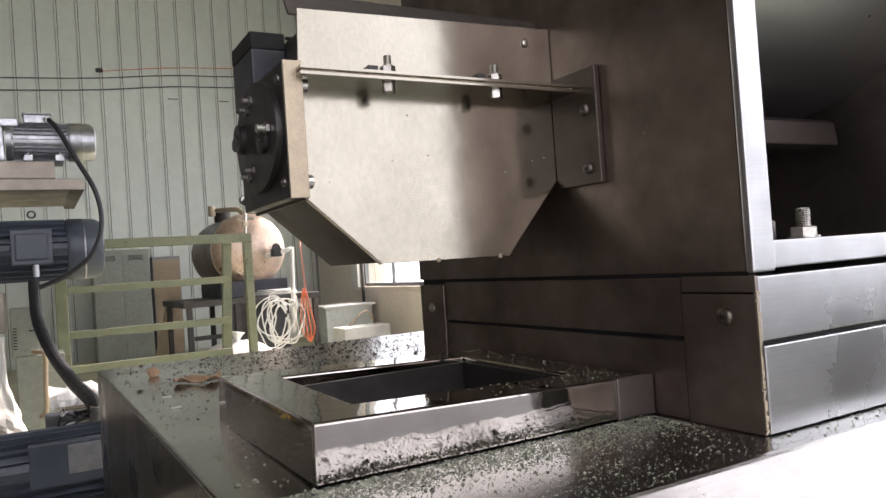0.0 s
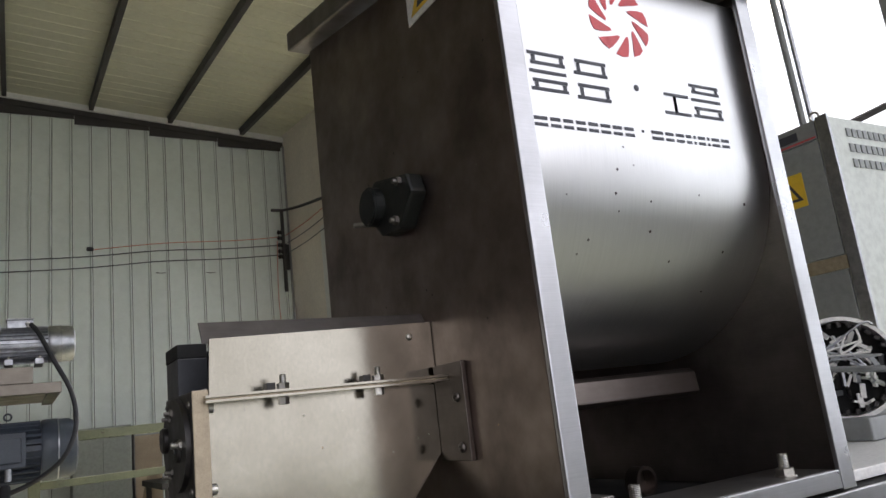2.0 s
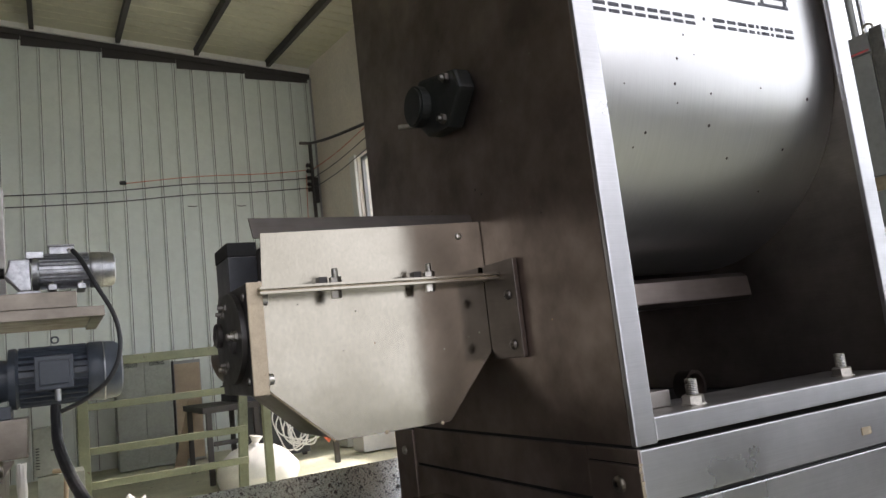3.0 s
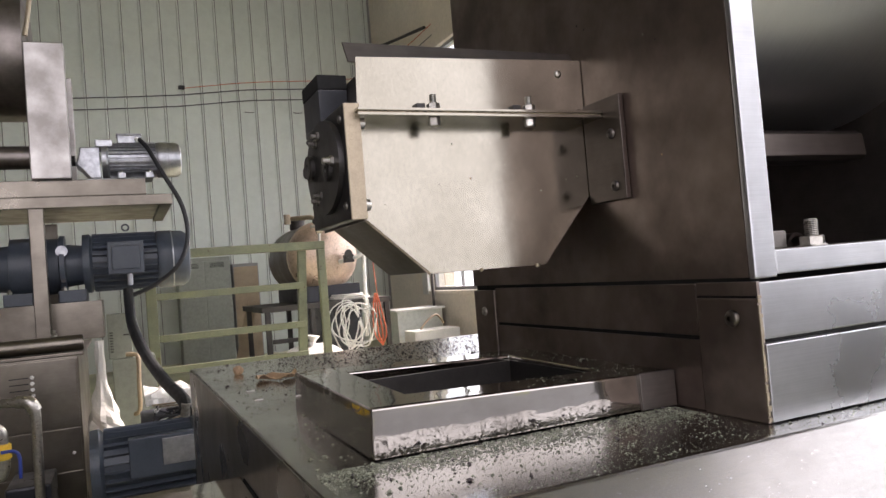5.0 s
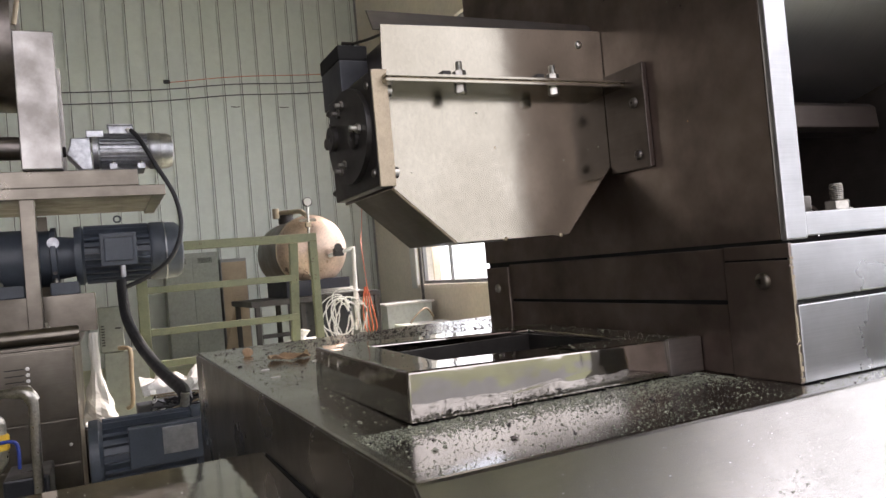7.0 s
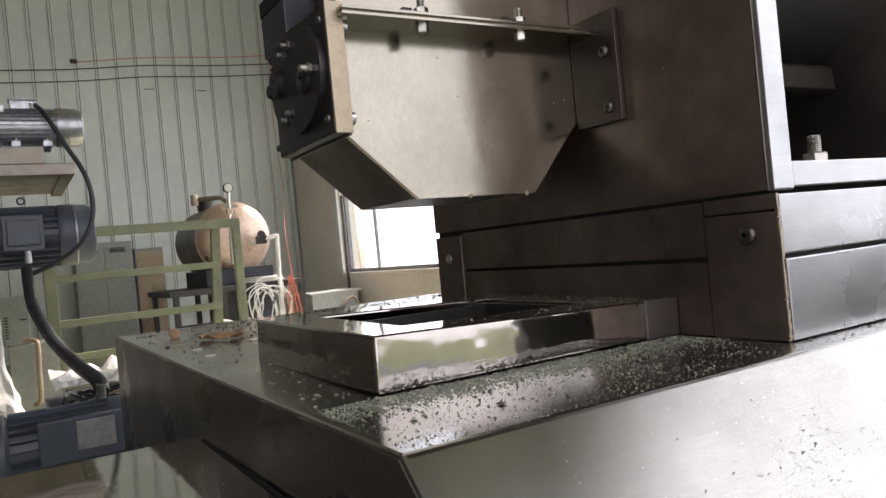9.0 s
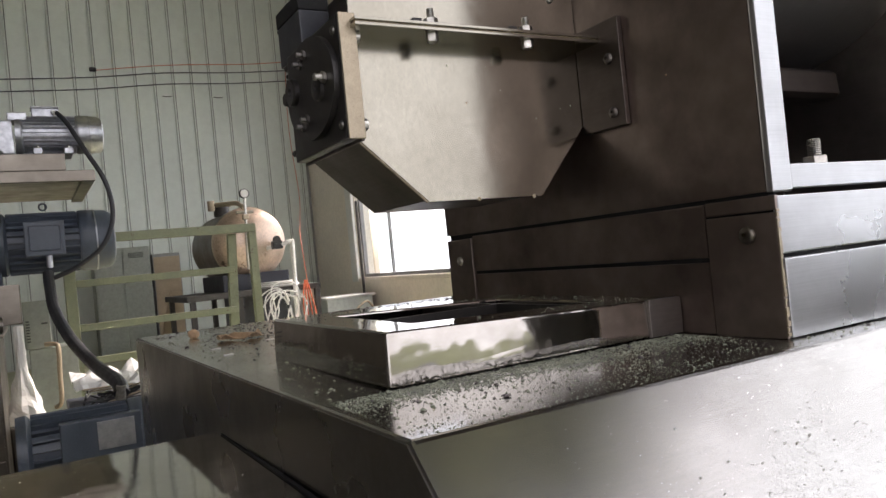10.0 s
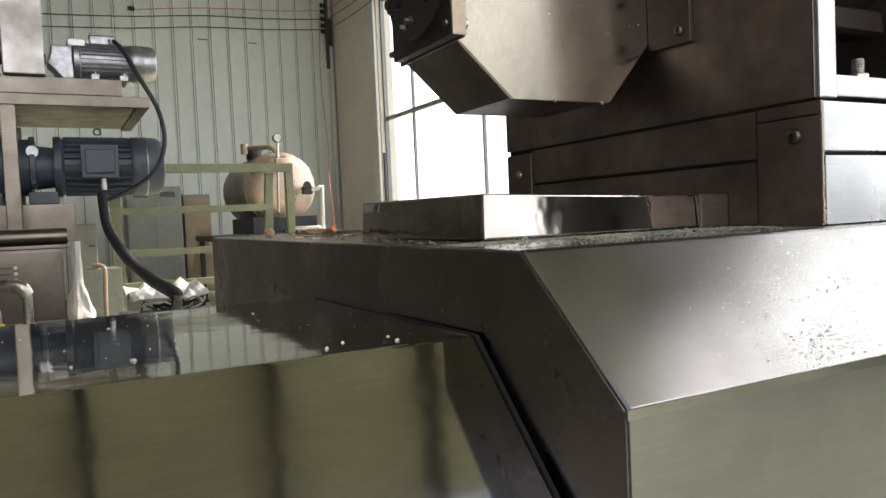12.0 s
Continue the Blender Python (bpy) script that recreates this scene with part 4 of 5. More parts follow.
part("body", box(-1.9, -0.172, 3.305, 4.2, 0.02, 0.934, 0.004), STEEL_FAR, fb_)
part("upper_panel", box(-0.62, -0.180, 3.298, 3.3045, 0.64, 0.925, 0.002), STEEL_FAR, fb_)
part("lower_panel", box(-0.62, -0.180, 3.298, 3.3045, 0.46, 0.634, 0.002), STEEL_FAR, fb_)
part("lower_panel", box(-0.62, -0.180, 3.298, 3.3045, 0.05, 0.454, 0.002), STEEL_FAR, fb_)
for i in range(4):
    z = 0.863 - 0.025 * i
    dome_screw(fb_, "screw", (-0.347, 3.298, z), (0, -1, 0), 0.008, WHITE)
    part("slot", box(-0.43, -0.36, 3.2965, 3.2978, z - 0.002, z + 0.002), GAP, fb_)
dome_screw(fb_, "screw", (-0.21, 3.298, 0.53), (0, -1, 0), 0.007, WHITE)
pipe = thing("water_pipe", (-0.33, 2.9, 0.0), "galvanised elbow pipe with a brass valve and blue lever", "pipe")
part("riser", tube([(-0.47, 2.98, 0.81), (-0.36, 2.92, 0.812), (-0.315, 2.9, 0.806), (-0.302, 2.9, 0.77), (-0.303, 2.9, 0.6), (-0.305, 2.9, 0.02)], 0.017, 12), ZINC, pipe, smooth=True)
part("elbow", tube([(-0.36, 2.92, 0.813), (-0.32, 2.902, 0.808), (-0.302, 2.9, 0.775)], 0.024, 12), ZINC, pipe, smooth=True)
part("branch", tube([(-0.60, 2.85, 0.75), (-0.44, 2.8, 0.745), (-0.405, 2.8, 0.735), (-0.40, 2.8, 0.70), (-0.40, 2.8, 0.60), (-0.44, 2.8, 0.57), (-0.6, 2.8, 0.57)], 0.02, 12), ZINC, pipe, smooth=True)
v_ = part("valve_body", cyl((-0.40, 2.8, 0.69), (-0.40, 2.8, 0.635), 0.028, 16, None, 0.004), YELLOW, pipe, "brass valve body")
part("lever", tube([(-0.40, 2.77, 0.665), (-0.36, 2.76, 0.665), (-0.345, 2.76, 0.64), (-0.345, 2.76, 0.57)], 0.006, 8), paint("blue_lever", (0.03, 0.06, 0.3), 0.1, 0.4, 20), v_)
part("low_box", box(-0.42, -0.27, 2.93, 3.2, 0.02, 0.50, 0.01), BLUE_BLACK, pipe, "dark pump box")

# crumpled clear film hanging beside the cabinet
film = thing("plastic_film", (-0.1, 3.9, 0.5), "crumpled clear plastic film bag hanging full of light", "plastic bag")
k = bmesh.new()
rows, cols = 22, 18
vs = []
for i in range(rows):
    f = i / (rows - 1)
    z = 0.955 - 0.45 * f
    rad = 0.022 + 0.07 * max(0, (f - 0.4) / 0.6) ** 1.2
    rr = []
    for j in range(cols):
        a = 2 * math.pi * j / cols
        q = 1 + 0.35 * noise.noise(Vector((math.cos(a) * 2, math.sin(a) * 2, z * 14)))
        rr.append(k.verts.new((-0.105 + rad * q * math.cos(a), 3.9 + rad * q * math.sin(a), z)))
    vs.append(rr)
for i in range(rows - 1):
    for j in range(cols):
        k.faces.new((vs[i][j], vs[i][(j + 1) % cols], vs[i + 1][(j + 1) % cols], vs[i + 1][j]))
k.faces.new(vs[-1])
part("sheet", k, film_m, film)
part("support_shelf", box(-0.17, 0.0, 3.8, 4.0, 0.02, 0.50, 0.004), STEEL_FAR, film, "dull steel shelf post")

ctl = thing("control_box", (0.0, 5.2, 0.0), "small olive-grey control box on a sheet pedestal", "control box")
part("box", box(-0.088, 0.06, 5.2, 5.42, 0.755, 1.055, 0.006), CABINET_OLIVE, ctl)
part("latch", box(0.01, 0.045, 5.192, 5.1995, 0.905, 0.915), BLACK_STEEL, ctl)
for i in range(8):
    part("vent_slot", box(-0.075, -0.055, 5.1955, 5.1995, 0.80 + 0.018 * i, 0.807 + 0.018 * i), GAP, ctl)
part("pedestal", box(-0.07, 0.2, 5.2, 5.5, 0.02, 0.752, 0.006), CABINET_OLIVE, ctl)
part("bent_handle", tube([(0.02, 5.15, 0.78), (0.075, 5.12, 0.775), (0.09, 5.1, 0.74), (0.085, 5.1, 0.6), (0.08, 5.1, 0.42), (0.05, 5.15, 0.38)], 0.014, 10), TAN, ctl, "tan bent pipe handle")

foil = thing("foil_bundle", (0.24, 3.4, 0.0), "pale crumpled sheet over tangled wires and scrap", "scrap bundle")
k = bmesh.new()
n_ = 14
g_ = [[k.verts.new((0.08 + 0.34 * i / n_, 3.2 + 0.5 * j / n_, 0.69 + 0.05 * noise.noise(Vector((i * 0.45, j * 0.4, 3.3))) + 0.03 * (j / n_))) for j in range(n_ + 1)] for i in range(n_ + 1)]
for i in range(n_):
    for j in range(n_):
        k.faces.new((g_[i][j], g_[i + 1][j], g_[i + 1][j + 1], g_[i][j + 1]))
sh = part("sheet", k, WHITE, foil)
sh.modifiers.new("thick", "SOLIDIFY").thickness = 0.004
for i in range(16):
    rnd = random.Random(40 + i)
    p = [(0.09 + rnd.random() * 0.3, 3.14 + rnd.random() * 0.1, 0.60 + rnd.random() * 0.1) for _ in range(4)]
    part("wire", tube(p, 0.004, 6), rnd.choice([RUBBER, BRASS_EDGE, WHITE, BLACK_STEEL]), foil)
part("crate", box(0.06, 0.44, 3.22, 3.75, 0.02, 0.60, 0.01), DARK_BLUE, foil, "dark crate")

# ---- railing ----
rail = thing("guard_rail", (0.85, 5.6, 0.0), "olive painted square-tube guard rail with chipped paint", "railing")
part("top_rail", box(0.20, 1.535, 5.58, 5.66, 1.418, 1.483, 0.006), RAIL_PAINT, rail)
part("post", box(1.475, 1.535, 5.585, 5.645, 0.02, 1.4175, 0.005), RAIL_PAINT, rail)
part("post", box(0.175, 0.25, 5.585, 5.645, 0.02, 1.4175, 0.005), RAIL_PAINT, rail)
k = prism([(1.335, 1.4172), (1.40, 1.4172), (1.325, 0.02), (1.255, 0.02)], "y", 5.665, 5.72, 0.004)
part("brace_post", k, RAIL_PAINT, rail)
for z0, z1 in ((1.118, 1.165), (0.808, 0.855), (0.572, 0.618)):
    part("mid_rail", box(0.2505, 1.345, 5.6, 5.64, z0 - 0.004, z1, 0.004), RAIL_PAINT, rail)

# ---- tank and its stand ----
tank = thing("pressure_tank", (2.4, 8.75, 0.9), "stained steel pressure tank with domed end, gauge and valves", "tank")
part("domed_end", lathe((2.40, 8.74, 1.47), (0, 1, 0), [(0, 0.0), (0.004, 0.08), (0.02, 0.18), (0.05, 0.28), (0.10, 0.37), (0.17, 0.43), (0.25, 0.452)], 48), TANK, tank, "pale stained domed end", smooth=True)
part("tank_body", lathe((2.40, 8.9905, 1.47), (0, 1, 0), [(0, 0.451), (1.25, 0.451), (1.35, 0.42), (1.43, 0.3), (1.47, 0.0)], 48), TANK_DARK, tank, "dark brown tank body", smooth=True)
part("weld_band", lathe((2.40, 9.0, 1.47), (0, 1, 0), [(0, 0.45), (0, 0.458), (0.03, 0.458), (0.03, 0.45)], 48), BRASS_EDGE, tank)
mh = part("manhole", cyl((2.22, 9.5, 1.86), (2.22, 9.5, 1.99), 0.10, 24, None, 0.006), BLACK_STEEL, tank)
part("manhole_lid", cyl((2.22, 9.5, 1.991), (2.22, 9.5, 2.02), 0.125, 24, None, 0.005), BLACK_STEEL, mh)
gp = part("gauge_pipe", tube([(2.27, 8.66, 1.15), (2.27, 8.62, 1.5), (2.28, 8.6, 1.8), (2.285, 8.6, 1.99)], 0.016, 10), ZINC, tank)
part("gauge_dial", cyl((2.285, 8.625, 2.05), (2.285, 8.575, 2.05), 0.058, 28, None, 0.006), BLACK_STEEL, gp)
part("gauge_face", cyl((2.285, 8.5745, 2.05), (2.285, 8.5705, 2.05), 0.048, 28), WHITE, gp)
part("gauge_valve", box(2.24, 2.31, 8.57, 8.63, 1.74, 1.80, 0.01), BRASS_EDGE, gp)
part("gauge_tee", cyl((2.18, 8.62, 1.83), (2.38, 8.62, 1.83), 0.02, 12), ZINC, gp)
part("top_pipe", tube([(2.12, 9.35, 2.0), (2.2, 9.1, 1.985), (2.26, 8.85, 1.96), (2.28, 8.64, 1.88)], 0.03, 10), BRASS_EDGE, tank, "brass pipe along the tank top")
part("top_elbow", cyl((2.07, 9.4, 1.93), (2.07, 9.4, 2.06), 0.045, 16, None, 0.005), BRASS_EDGE, tank)
vp = part("outlet_pipe", tube([(2.55, 8.76, 1.38), (2.72, 8.6, 1.42), (2.80, 8.58, 1.44), (2.81, 8.58, 1.35), (2.78, 8.58, 0.43)], 0.026, 12), WHITE, tank, "pale outlet pipe")
part("valve", box(2.58, 2.70, 8.6, 8.70, 1.36, 1.46, 0.012), BLACK_STEEL, vp)
part("valve_wheel", cyl((2.62, 8.59, 1.47), (2.62, 8.56, 1.47), 0.05, 16, None, 0.006), BLACK_STEEL, vp)
stand = thing("tank_stand", (2.3, 8.9, 0.0), "dark steel table stand under the tank", "stand")
part("saddle", box(2.0, 2.82, 8.85, 10.0, 0.90, 1.10, 0.01), DARK_BLUE, stand, "dark blue saddle block")
part("top", box(1.52, 3.13, 8.6, 10.1, 0.83, 0.898, 0.006), BEAM, stand)
for x in (1.56, 2.1, 3.06):
    for y in (8.62, 10.0):
        part("leg", box(x, x + 0.06, y, y + 0.06, 0.02, 0.829, 0.004), BEAM, stand)
part("cross_rail", box(1.63, 2.09, 8.63, 8.67, 0.45, 0.50, 0.004), BEAM, stand)
part("back_panel", box(2.17, 3.05, 9.6, 9.62, 0.1, 0.82), BLUE_BLACK, stand)
for i in range(9):
    rnd = random.Random(i)
    hs = thing("hose_coil", (2.6, 8.5, 0.4), "loose tangled loop of thin white hose hung on the stand", "hose", "hose coils")
    cx, rx, rz, zc = 2.6 + rnd.uniform(-0.12, 0.12), rnd.uniform(0.10, 0.22), rnd.uniform(0.2, 0.34), 0.62 + rnd.uniform(-0.06, 0.03)
    ph, sway = rnd.uniform(0, 6.28), rnd.uniform(0.01, 0.05)
    part("loop", tube([(cx + rx * math.cos(q) + sway * math.sin(3 * q + ph), 8.56 - 0.016 * i + 0.02 * math.sin(2 * q + ph), zc + rz * math.sin(q)) for q in np.linspace(0.4, 6.5, 16)], 0.0085, 8, None, 3), WHITE, hs)
hs = thing("hose_coil", (2.66, 8.7, 0.9), "flat coil of white hose lying on the stand", "hose", "hose coils")
for i in range(3):
    part("loop", tube([(2.66 + (0.26 - 0.02 * i) * math.cos(q), 8.82 + 0.16 * math.sin(q), 0.915 + 0.022 * i) for q in np.linspace(0, 6.28, 16)], 0.0105, 8, None, 3), WHITE, hs)
for i in range(4):
    oc = thing("orange_cord", (2.95, 8.5, 0.1), "orange power cord hanging in bunches", "cable", "orange cords")
    part("strand", tube([(2.92 + 0.01 * i, 8.58, 0.95), (2.86 + 0.04 * i, 8.52, 0.7), (2.86 + 0.05 * i, 8.5, 0.45), (2.95, 8.5, 0.3)], 0.009, 8), ORANGE, oc)
bag = thing("white_sack", (2.0, 8.2, 0.0), "bulging white plastic sack slumped on the floor", "sack")
k = lathe((2.0, 8.2, 0.004), (0, 0, 1), [(0, 0.36), (0.02, 0.42), (0.12, 0.445), (0.22, 0.43), (0.31, 0.37), (0.38, 0.27), (0.43, 0.14), (0.45, 0.0)], 40)
for v in k.verts:
    v.co += 0.035 * min(1, v.co.z * 8) * noise.noise_vector(v.co * 4.5) + 0.01 * min(1, v.co.z * 8) * noise.noise_vector(v.co * 17)
part("shell", k, WHITE, bag, smooth=True)
part("tied_neck", lathe((1.98, 8.17, 0.43), (0.2, -0.1, 1), [(0, 0.06), (0.04, 0.035), (0.07, 0.05), (0.11, 0.075)], 16), WHITE, bag, smooth=True)

pole = thing("leaning_pole", (4.42, 10.25, 0.0), "thin dark pole leaning by the window", "pole")
part("rod", cyl((4.40, 10.2, 0.0), (4.47, 10.34, 2.05), 0.022, 12, None, 0.004), BEAM, pole)

# ---- far cabinets, boards, bench ----
ca = thing("steel_cabinet", (1.2, 11.6, 0.0), "olive-grey steel cabinet with double doors", "cabinet", "far cabinets")
part("body", box(0.82, 1.60, 11.6, 12.1, 0.02, 1.66, 0.008), CABINET_OLIVE, ca)
for x0, x1 in ((0.835, 1.205), (1.215, 1.585)):
    d = part("door", box(x0, x1, 11.585, 11.5985, 0.08, 1.60, 0.004), CABINET_OLIVE, ca)
    for i in range(5):
        part("louvre", box(x0 + 0.08, x1 - 0.08, 11.578, 11.5845, 1.50 + 0.016 * i, 1.507 + 0.016 * i), GAP, d)
cb_ = thing("steel_cabinet", (1.83, 11.6, 0.0), "tan-grey steel cabinet with worn door", "cabinet", "far cabinets")
part("body", box(1.63, 2.03, 11.62, 12.1, 0.02, 1.53, 0.008), CABINET_GREY, cb_)
part("door", box(1.645, 2.015, 11.606, 11.6185, 0.06, 1.48, 0.004), TAN, cb_)
bd = thing("leaning_board", (1.55, 10.5, 0.0), "tan wooden board leaning by the cabinets", "board")
part("plank", prism([(1.40, 0.0), (1.56, 0.0), (1.80, 0.95), (1.66, 0.95)], "y", 10.5, 10.53, 0.003), TAN, bd)
bn = thing("work_bench", (3.95, 10.0, 0.0), "pale bench box with white scrap on top", "bench")
part("body", box(3.70, 4.42, 9.95, 10.5, 0.02, 0.60, 0.006), CABINET_PALE, bn)
part("top", box(3.66, 4.45, 9.9, 10.55, 0.601, 0.63, 0.005), WHITE, bn)
wb = thing("white_box", (3.9, 9.3, 0.0), "white open box with hose scraps", "box")
part("shell", box(3.62, 4.3, 9.1, 9.5, 0.02, 0.36, 0.01), WHITE, wb)
part("scrap", tube([(3.75, 9.2, 0.38), (3.9, 9.25, 0.5), (4.05, 9.3, 0.55), (4.15, 9.3, 0.42)], 0.015, 8), TAN, wb)

# ---- right side: cabinet and opened motor ----
rc = thing("switch_cabinet", (3.25, 1.45, 0.0), "tall grey electrical switch cabinet with pale side and vents", "cabinet")
part("body", box(3.262, 4.10, 1.458, 2.40, 0.02, 2.44, 0.006), CABINET_PALE, rc)
part("corner_trim", box(3.246, 3.2615, 1.443, 1.50, 0.02, 2.445, 0.004), ALU, rc, "pale aluminium corner trim")
part("door_upper", box(3.248, 3.2612, 1.51, 2.38, 1.80, 2.34, 0.004), CABINET_GREY, rc)
part("door_lower", box(3.248, 3.2612, 1.51, 2.38, 0.10, 1.735, 0.004), CABINET_GREY, rc)
part("latch_strip", box(3.250, 3.2612, 1.503, 2.38, 1.737, 1.798, 0.002), BRASS_EDGE, rc)
hd = part("header_strip", box(3.248, 3.2612, 1.51, 2.38, 2.345, 2.435, 0.003), CABINET_GREY, rc)
part("red_line", box(3.2465, 3.2478, 1.515, 2.38, 2.352, 2.36), RED, hd)
part("letter_bar", box(3.2465, 3.2478, 1.60, 1.72, 2.37, 2.41), INK, hd)
sg = part("warning_sign", prism([(1.62, 2.06), (1.80, 2.06), (1.80, 2.22), (1.62, 2.22)], "x", 3.2455, 3.2475), YELLOW, rc, "yellow electrical hazard sign")
part("triangle", prism([(1.635, 2.09), (1.785, 2.09), (1.71, 2.215)], "x", 3.2440, 3.2452), INK, sg)
part("triangle_inset", prism([(1.66, 2.103), (1.76, 2.103), (1.71, 2.19)], "x", 3.2428, 3.2438), YELLOW, sg)
part("flash_bolt", prism([(1.715, 2.175), (1.695, 2.14), (1.708, 2.14), (1.70, 2.108), (1.725, 2.148), (1.712, 2.148)], "x", 3.2416, 3.2426), INK, sg)
for i in range(3):
    for j in range(12):
        part("vent_slot", box(3.40 + 0.045 * j, 3.43 + 0.045 * j, 1.452, 1.4578, 2.20 + 0.075 * i, 2.24 + 0.075 * i), CABINET_GREY, rc)
for y in (1.53, 2.2):
    part("lifting_eye", tube([(3.30, y + 0.022 * math.cos(q), 2.465 + 0.022 * math.sin(q)) for q in np.linspace(-1.2, 4.4, 10)], 0.006, 8, None, 2), ZINC, rc)
cd = thing("wall_conduit", (3.3, 1.6, 2.45), "grey conduit pipes rising from the cabinet top", "conduit")
part("pipe", cyl((3.32, 1.60, 2.4405), (3.32, 1.64, 5.9), 0.016, 12), CABINET_GREY, cd)
part("pipe", cyl((3.345, 1.57, 2.4405), (3.345, 1.61, 5.9), 0.012, 12), ALU, cd)
ab_ = thing("angle_frame", (3.9, 1.4, 2.44), "dark steel angle frame above the cabinet", "frame")
part("arm", tube([(3.55, 1.62, 2.4405), (3.80, 1.42, 2.55), (3.98, 1.30, 2.62)], 0.02, 4, None, 1), BEAM, ab_)
part("upright", box(3.96, 4.0, 1.46, 1.50, 2.4405, 2.62), BEAM, ab_)

om = thing("opened_motor", (1.9, 0.8, 1.145), "pale motor housing with its cover off and loose wires inside", "motor")
AX = Vector((-0.80, -0.60, 0.0))
oc_ = Vector((1.86, 0.78, 1.32))
part("housing", lathe(oc_, -AX, [(0.06, 0.0), (0.06, 0.117), (0.0, 0.118), (0.0, 0.128), (0.10, 0.13), (0.17, 0.125), (0.21, 0.10), (0.23, 0.04), (0.23, 0.0)], 40), WHITE, om, smooth=True)
part("inner_plate", lathe(oc_ - AX * 0.045, -AX, [(0.0, 0.0), (0.0, 0.115), (0.01, 0.115)], 36), GAP, om)
U = AX.cross(Vector((0, 0, 1))).normalized()
V = U.cross(AX).normalized()
for i in range(70):
    rnd = random.Random(100 + i)
    a = rnd.uniform(0, 6.28)
    r_ = rnd.uniform(0.02, 0.098)
    p = oc_ + U * r_ * math.cos(a) + V * r_ * math.sin(a) - AX * 0.02
    k = bmesh.new()
    bmesh.ops.create_cube(k, size=1, matrix=Matrix.Translation(p) @ Euler((rnd.uniform(0, 3), rnd.uniform(0, 3), rnd.uniform(0, 3))).to_matrix().to_4x4() @ Matrix.Diagonal((0.035, 0.012, 0.006, 1)))
    part("winding_strip", k, rnd.choice([WHITE, ALU, WHITE, CABINET_PALE, BLACK_STEEL]), om)
for i in range(30):
    a = 2 * math.pi * i / 30
    p = oc_ + U * 0.108 * math.cos(a) + V * 0.108 * math.sin(a) - AX * 0.012
    k = bmesh.new()
    bmesh.ops.create_cube(k, size=1, matrix=Matrix.Translation(p) @ AX.to_track_quat("Z", "Y").to_matrix().to_4x4() @ Matrix.Rotation(a, 4, "Z") @ Matrix.Diagonal((0.012, 0.008, 0.03, 1)))
    part("rotor_tooth", k, BLACK_STEEL, om)
for i in range(5):
    rnd = random.Random(300 + i)
    q = [oc_ + U * rnd.uniform(-0.09, 0.09) + V * rnd.uniform(-0.02, 0.1) + AX * 0.005 for _ in range(4)]
    part("wire", tube(q, 0.0028, 6), rnd.choice([WHITE, ALU, CABINET_GREY]), om)
part("cable", tube([oc_ + U * 0.03 + AX * 0.01, oc_ + Vector((0.02, -0.15, -0.02)), oc_ + Vector((0.25, -0.2, -0.06)), oc_ + Vector((0.5, -0.2, -0.10))], 0.008, 8), CABINET_GREY, om)
part("saddle", box(1.82, 2.06, 0.72, 1.0, 1.146, 1.2, 0.005), CABINET_GREY, om)
tr = thing("cable_tray", (1.5, 0.6, 1.145), "pale sheet tray lying on the deck plate", "tray")
part("tray", box(1.46, 1.62, 0.68, 0.95, 1.146, 1.185, 0.004), CABINET_GREY, tr)

# ---- grit and scraps on the bed ----
def scatter(nm, label, count, place, size, m, seed):
    rnd = random.Random(seed)
    shapes = [((0, 0, 1), (0.9, 0, 0), (-0.3, 0.85, 0.1), (-0.4, -0.8, 0), (0.1, 0.1, -0.4)), ((0, 0.1, 0.8), (1, 0.2, 0.1), (-0.2, 0.9, 0), (-0.9, -0.4, 0.1), (0, 0, -0.4))]
    tri = ((0, 1, 2), (0, 2, 3), (0, 3, 1), (4, 2, 1), (4, 3, 2), (4, 1, 3))
    vs, fs = [], []
    for _ in range(count):
        x, y, z = place(rnd)
        q = size * math.exp(rnd.gauss(0, 0.5))
        a = rnd.uniform(0, 6.28)
        ca_, sa_ = math.cos(a), math.sin(a)
        b0 = len(vs)
        for px, py, pz in rnd.choice(shapes):
            vs.append((x + q * (px * ca_ - py * sa_), y + q * (px * sa_ + py * ca_), z + q * 0.15 + q * pz * 0.55))
        fs += [(a_ + b0, b_ + b0, c_ + b0) for a_, b_, c_ in tri]
    me = bpy.data.meshes.new(nm)
    me.from_pydata(vs, [], fs)
    me.materials.append(m)
    return tagged(new(nm, me), label, "grit", kind="stuff")


def on_front(r):
    while True:
        x, y = r.uniform(0.19, 1.1), r.uniform(0.43, 0.625)
        d = math.exp(-((y - 0.600) / 0.038) ** 2) * (1.0 if x < 0.72 else 0.25) + 0.10
        if x > 0.69 and y > 0.462:
            continue
        if r.random() < d * (0.55 + 0.9 * max(0, noise.noise(Vector((x * 9, y * 9, 1.7))) + 0.35)):
            return x, y, bed_z(y)


def on_back(r):
    while True:
        x, y = r.uniform(0.19, 1.9), r.uniform(1.04, TYB - 0.01)
        if r.random() < 0.15 + 0.8 * min(1, max(0, (x - 0.25) / 0.3)) * min(1, max(0, (y - 1.1) / 0.25)):
            return x, y, bed_z(y)


def on_left(r):
    y = r.uniform(0.5, 1.6)
    return r.uniform(0.185, 0.26), y, bed_z(y)


def on_collar(r):
    while True:
        x, y = r.uniform(OX0 + 0.004, OX1 - 0.004), r.uniform(OY0 + 0.004, OY1 - 0.004)
        if not (OX0 + W < x < OX1 - W and OY0 + W < y < OY1 - W):
            if r.random() < (1 if y > OY1 - W or x > 0.5 else 0.25):
                return x, y, collar_z(x, y)


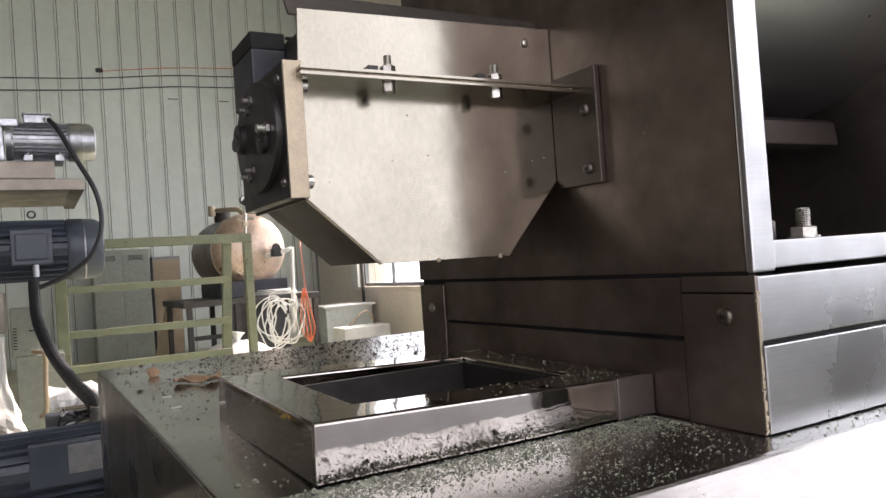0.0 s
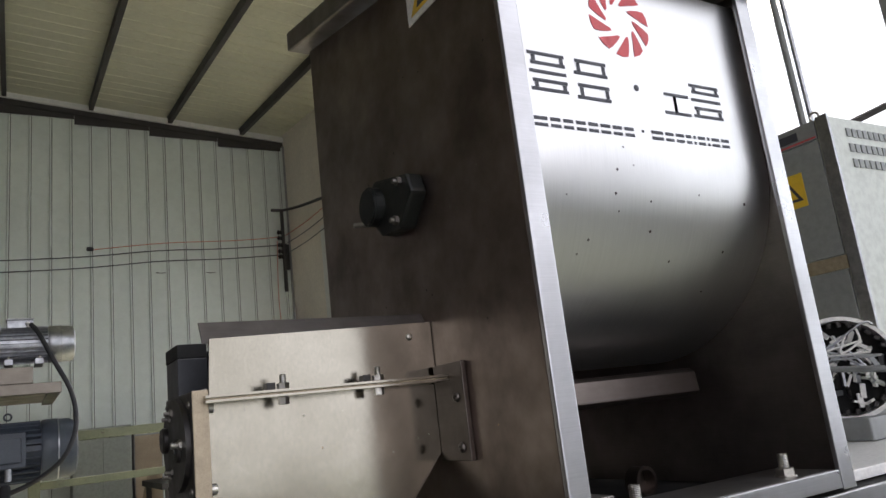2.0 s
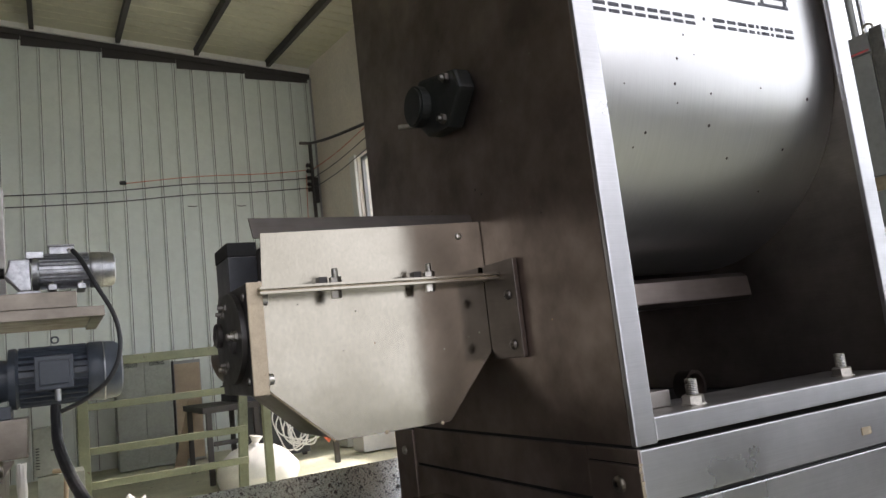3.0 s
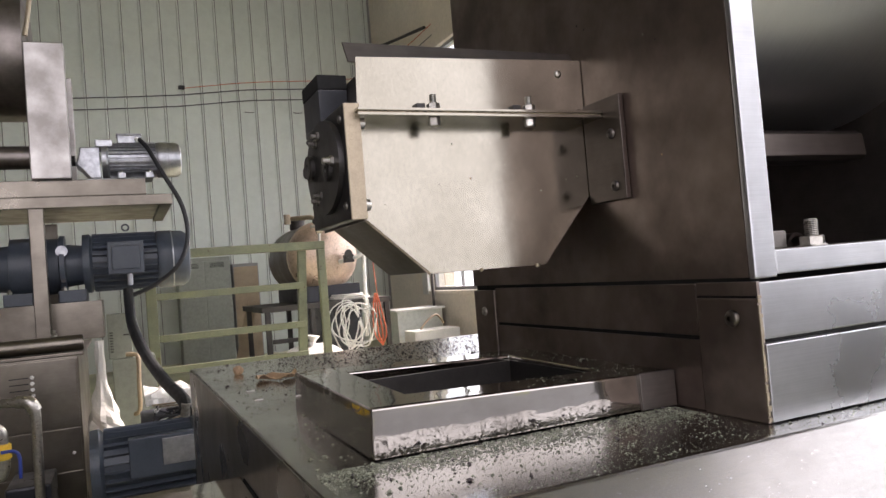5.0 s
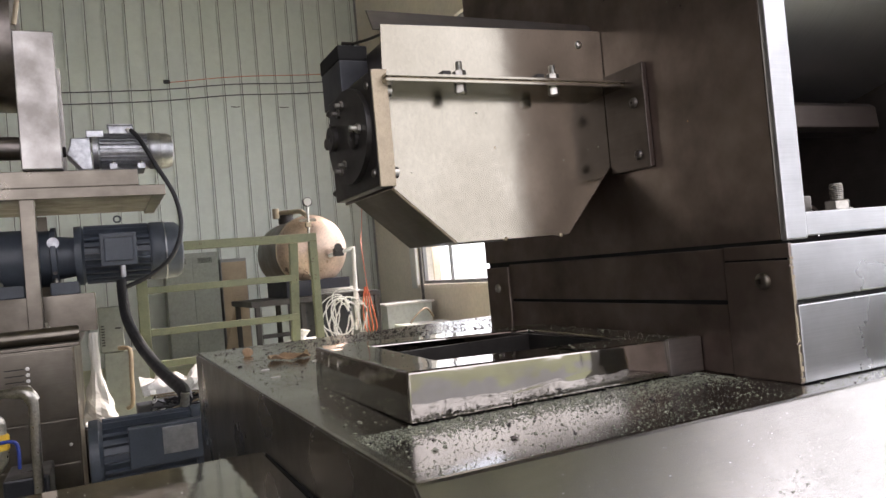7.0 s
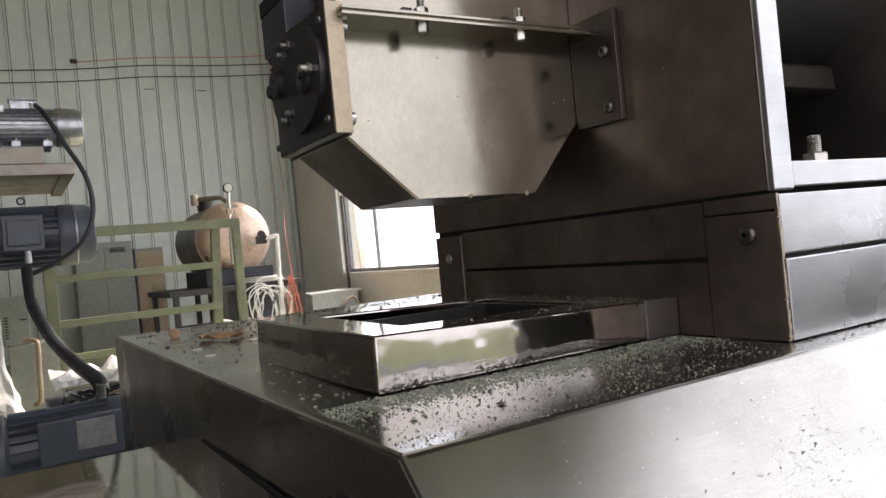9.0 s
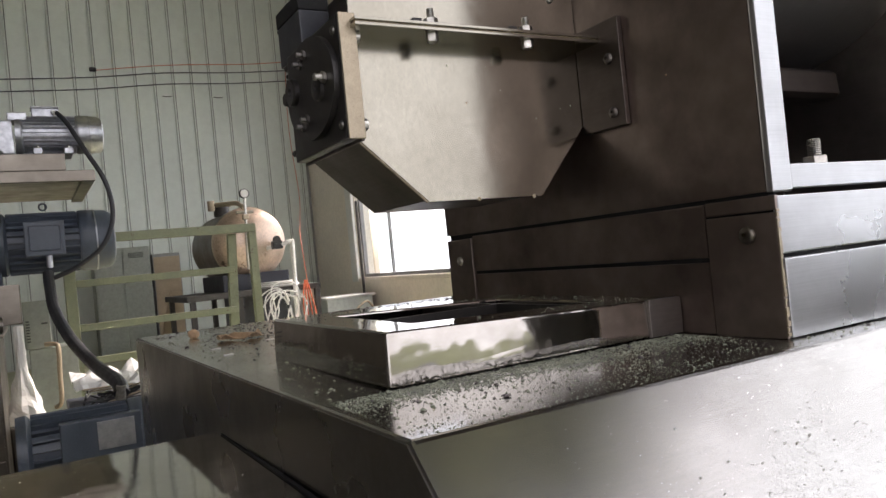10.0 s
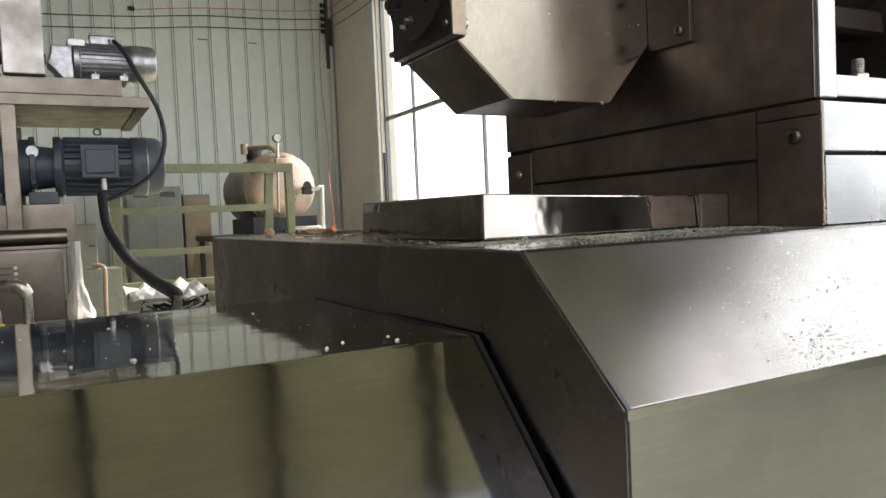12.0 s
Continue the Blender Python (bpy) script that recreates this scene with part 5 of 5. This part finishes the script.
def on_slope(r):
    while True:
        x, f = r.uniform(0.3, 0.95), r.uniform(0.02, 0.95)
        heap = math.exp(-((x - 0.45) / 0.075) ** 2 - ((f - 0.12) / 0.24) ** 2) + 0.8 * math.exp(-((x - 0.57) / 0.05) ** 2 - ((f - 0.42) / 0.2) ** 2)
        if r.random() < 0.03 + heap * min(1, max(0, noise.noise(Vector((x * 22, f * 4, 4.0))) + 0.5)):
            return x, 0.288 + 0.139 * f, 0.824 + 0.129 * f


def on_cover(r):
    return r.uniform(-1.0, 0.16), r.uniform(0.52, 1.04), 0.862


scatter("slope_dust", "fine grey dust clinging to the sloped front", 2600, on_slope, 0.0006, DUST, 7)
scatter("slope_crumbs", "small grey crumbs among the dust on the slope", 160, on_slope, 0.0006, GRIT_DARK, 8)
scatter("cover_specks", "pale specks and crumbs lying on the low cover", 160, on_cover, 0.0014, DUST, 9)
scatter("table_grit", "grey-green crushed grit strewn before the collar", 17000, on_front, 0.0007, GRIT, 1)
scatter("coarse_grit", "coarser dark crumbs among the grit", 420, on_front, 0.0012, GRIT_DARK, 2)
scatter("dark_grit", "dense dark purple-brown grit on the bed", 11000, on_back, 0.0016, GRIT_DARK, 3)
scatter("loose_crumbs", "sparse pale crumbs along the bed edge", 260, on_left, 0.0014, GRIT, 4)
scatter("collar_dust", "fine grit lying on the collar rim", 800, on_collar, 0.0008, GRIT, 5)
peb = thing("pebble", (0.25, 1.60, TZ), "small tan lump lying on the bed", "pebble")
k = bmesh.new()
bmesh.ops.create_icosphere(k, subdivisions=2, radius=0.012, matrix=Matrix.Translation((0.25, 1.60, bed_z(1.6) + 0.009)))
for v in k.verts:
    v.co += 0.004 * noise.noise_vector(v.co * 90)
part("lump", k, DRY_LEAF, peb)
chip = thing("dry_scrap", (0.30, 1.42, TZ), "curled dry tan scrap lying on the bed", "scrap")
k = bmesh.new()
g_ = [[k.verts.new((0.262 + 0.09 * i / 12, 1.40 + 0.035 * j / 4 + 0.02 * math.sin(i * 0.6), bed_z(1.42) + 0.004 + 0.006 * (1 + math.sin(i * 0.9 + j * 0.8)))) for j in range(5)] for i in range(13)]
for i in range(12):
    for j in range(4):
        k.faces.new((g_[i][j], g_[i + 1][j], g_[i + 1][j + 1], g_[i][j + 1]))
part("curl", k, DRY_LEAF, chip).modifiers.new("thick", "SOLIDIFY").thickness = 0.002
for i, (x, y) in enumerate(((0.225, 1.18), (0.34, 1.33), (0.23, 1.30))):
    fl2 = thing("paper_flake", (x, y, TZ), "tiny pale flake on the bed", "flake", "flakes")
    part("flake", box(x - 0.008, x + 0.008, y - 0.005, y + 0.005, bed_z(y) + 0.0005, bed_z(y) + 0.002), WHITE, fl2)

# ---- specks and scuffs on the near sheet metal ----
rnd = random.Random(61)
specks = thing("drum_specks", (1.0, 0.5, 1.6), "small dried brown specks on the drum sheet", "specks")
for i in range(16):
    x, a = rnd.uniform(0.76, 1.24), rnd.uniform(0.02, 0.75)
    n_ = Vector((0, -math.cos(a), -math.sin(a)))
    c_ = Vector((x, DY, DZ)) + n_ * (R + 0.0027)
    q = rnd.uniform(0.0012, 0.0034)
    part("speck", cyl(c_, c_ + n_ * 0.0008, q, 7, q * 0.5), GRIT_DARK, specks)
splash = thing("panel_specks", (0.7, 0.7, 1.5), "small dried pale and rusty specks on the end panel", "specks")
for i in range(34):
    y, z = rnd.uniform(0.5, 1.1), rnd.uniform(1.16, 2.0)
    q = rnd.uniform(0.0008, 0.0024)
    part("speck", cyl((0.6998, y, z), (0.6992, y, z), q, 7, q * 0.5), rnd.choice([GRIT, DRY_LEAF, GRIT_DARK]), splash)
marks = thing("plate_specks", (0.5, 0.77, 1.3), "dried brown specks on the chute plate", "specks")
for i in range(12):
    x, z = rnd.uniform(0.33, 0.68), rnd.uniform(1.26, 1.37)
    q = rnd.uniform(0.0006, 0.0014)
    part("speck", cyl((x, CYF - 0.0002, z), (x, CYF - 0.0008, z), q, 7, q * 0.5), rnd.choice([GRIT, DRY_LEAF, GRIT_DARK]), marks)
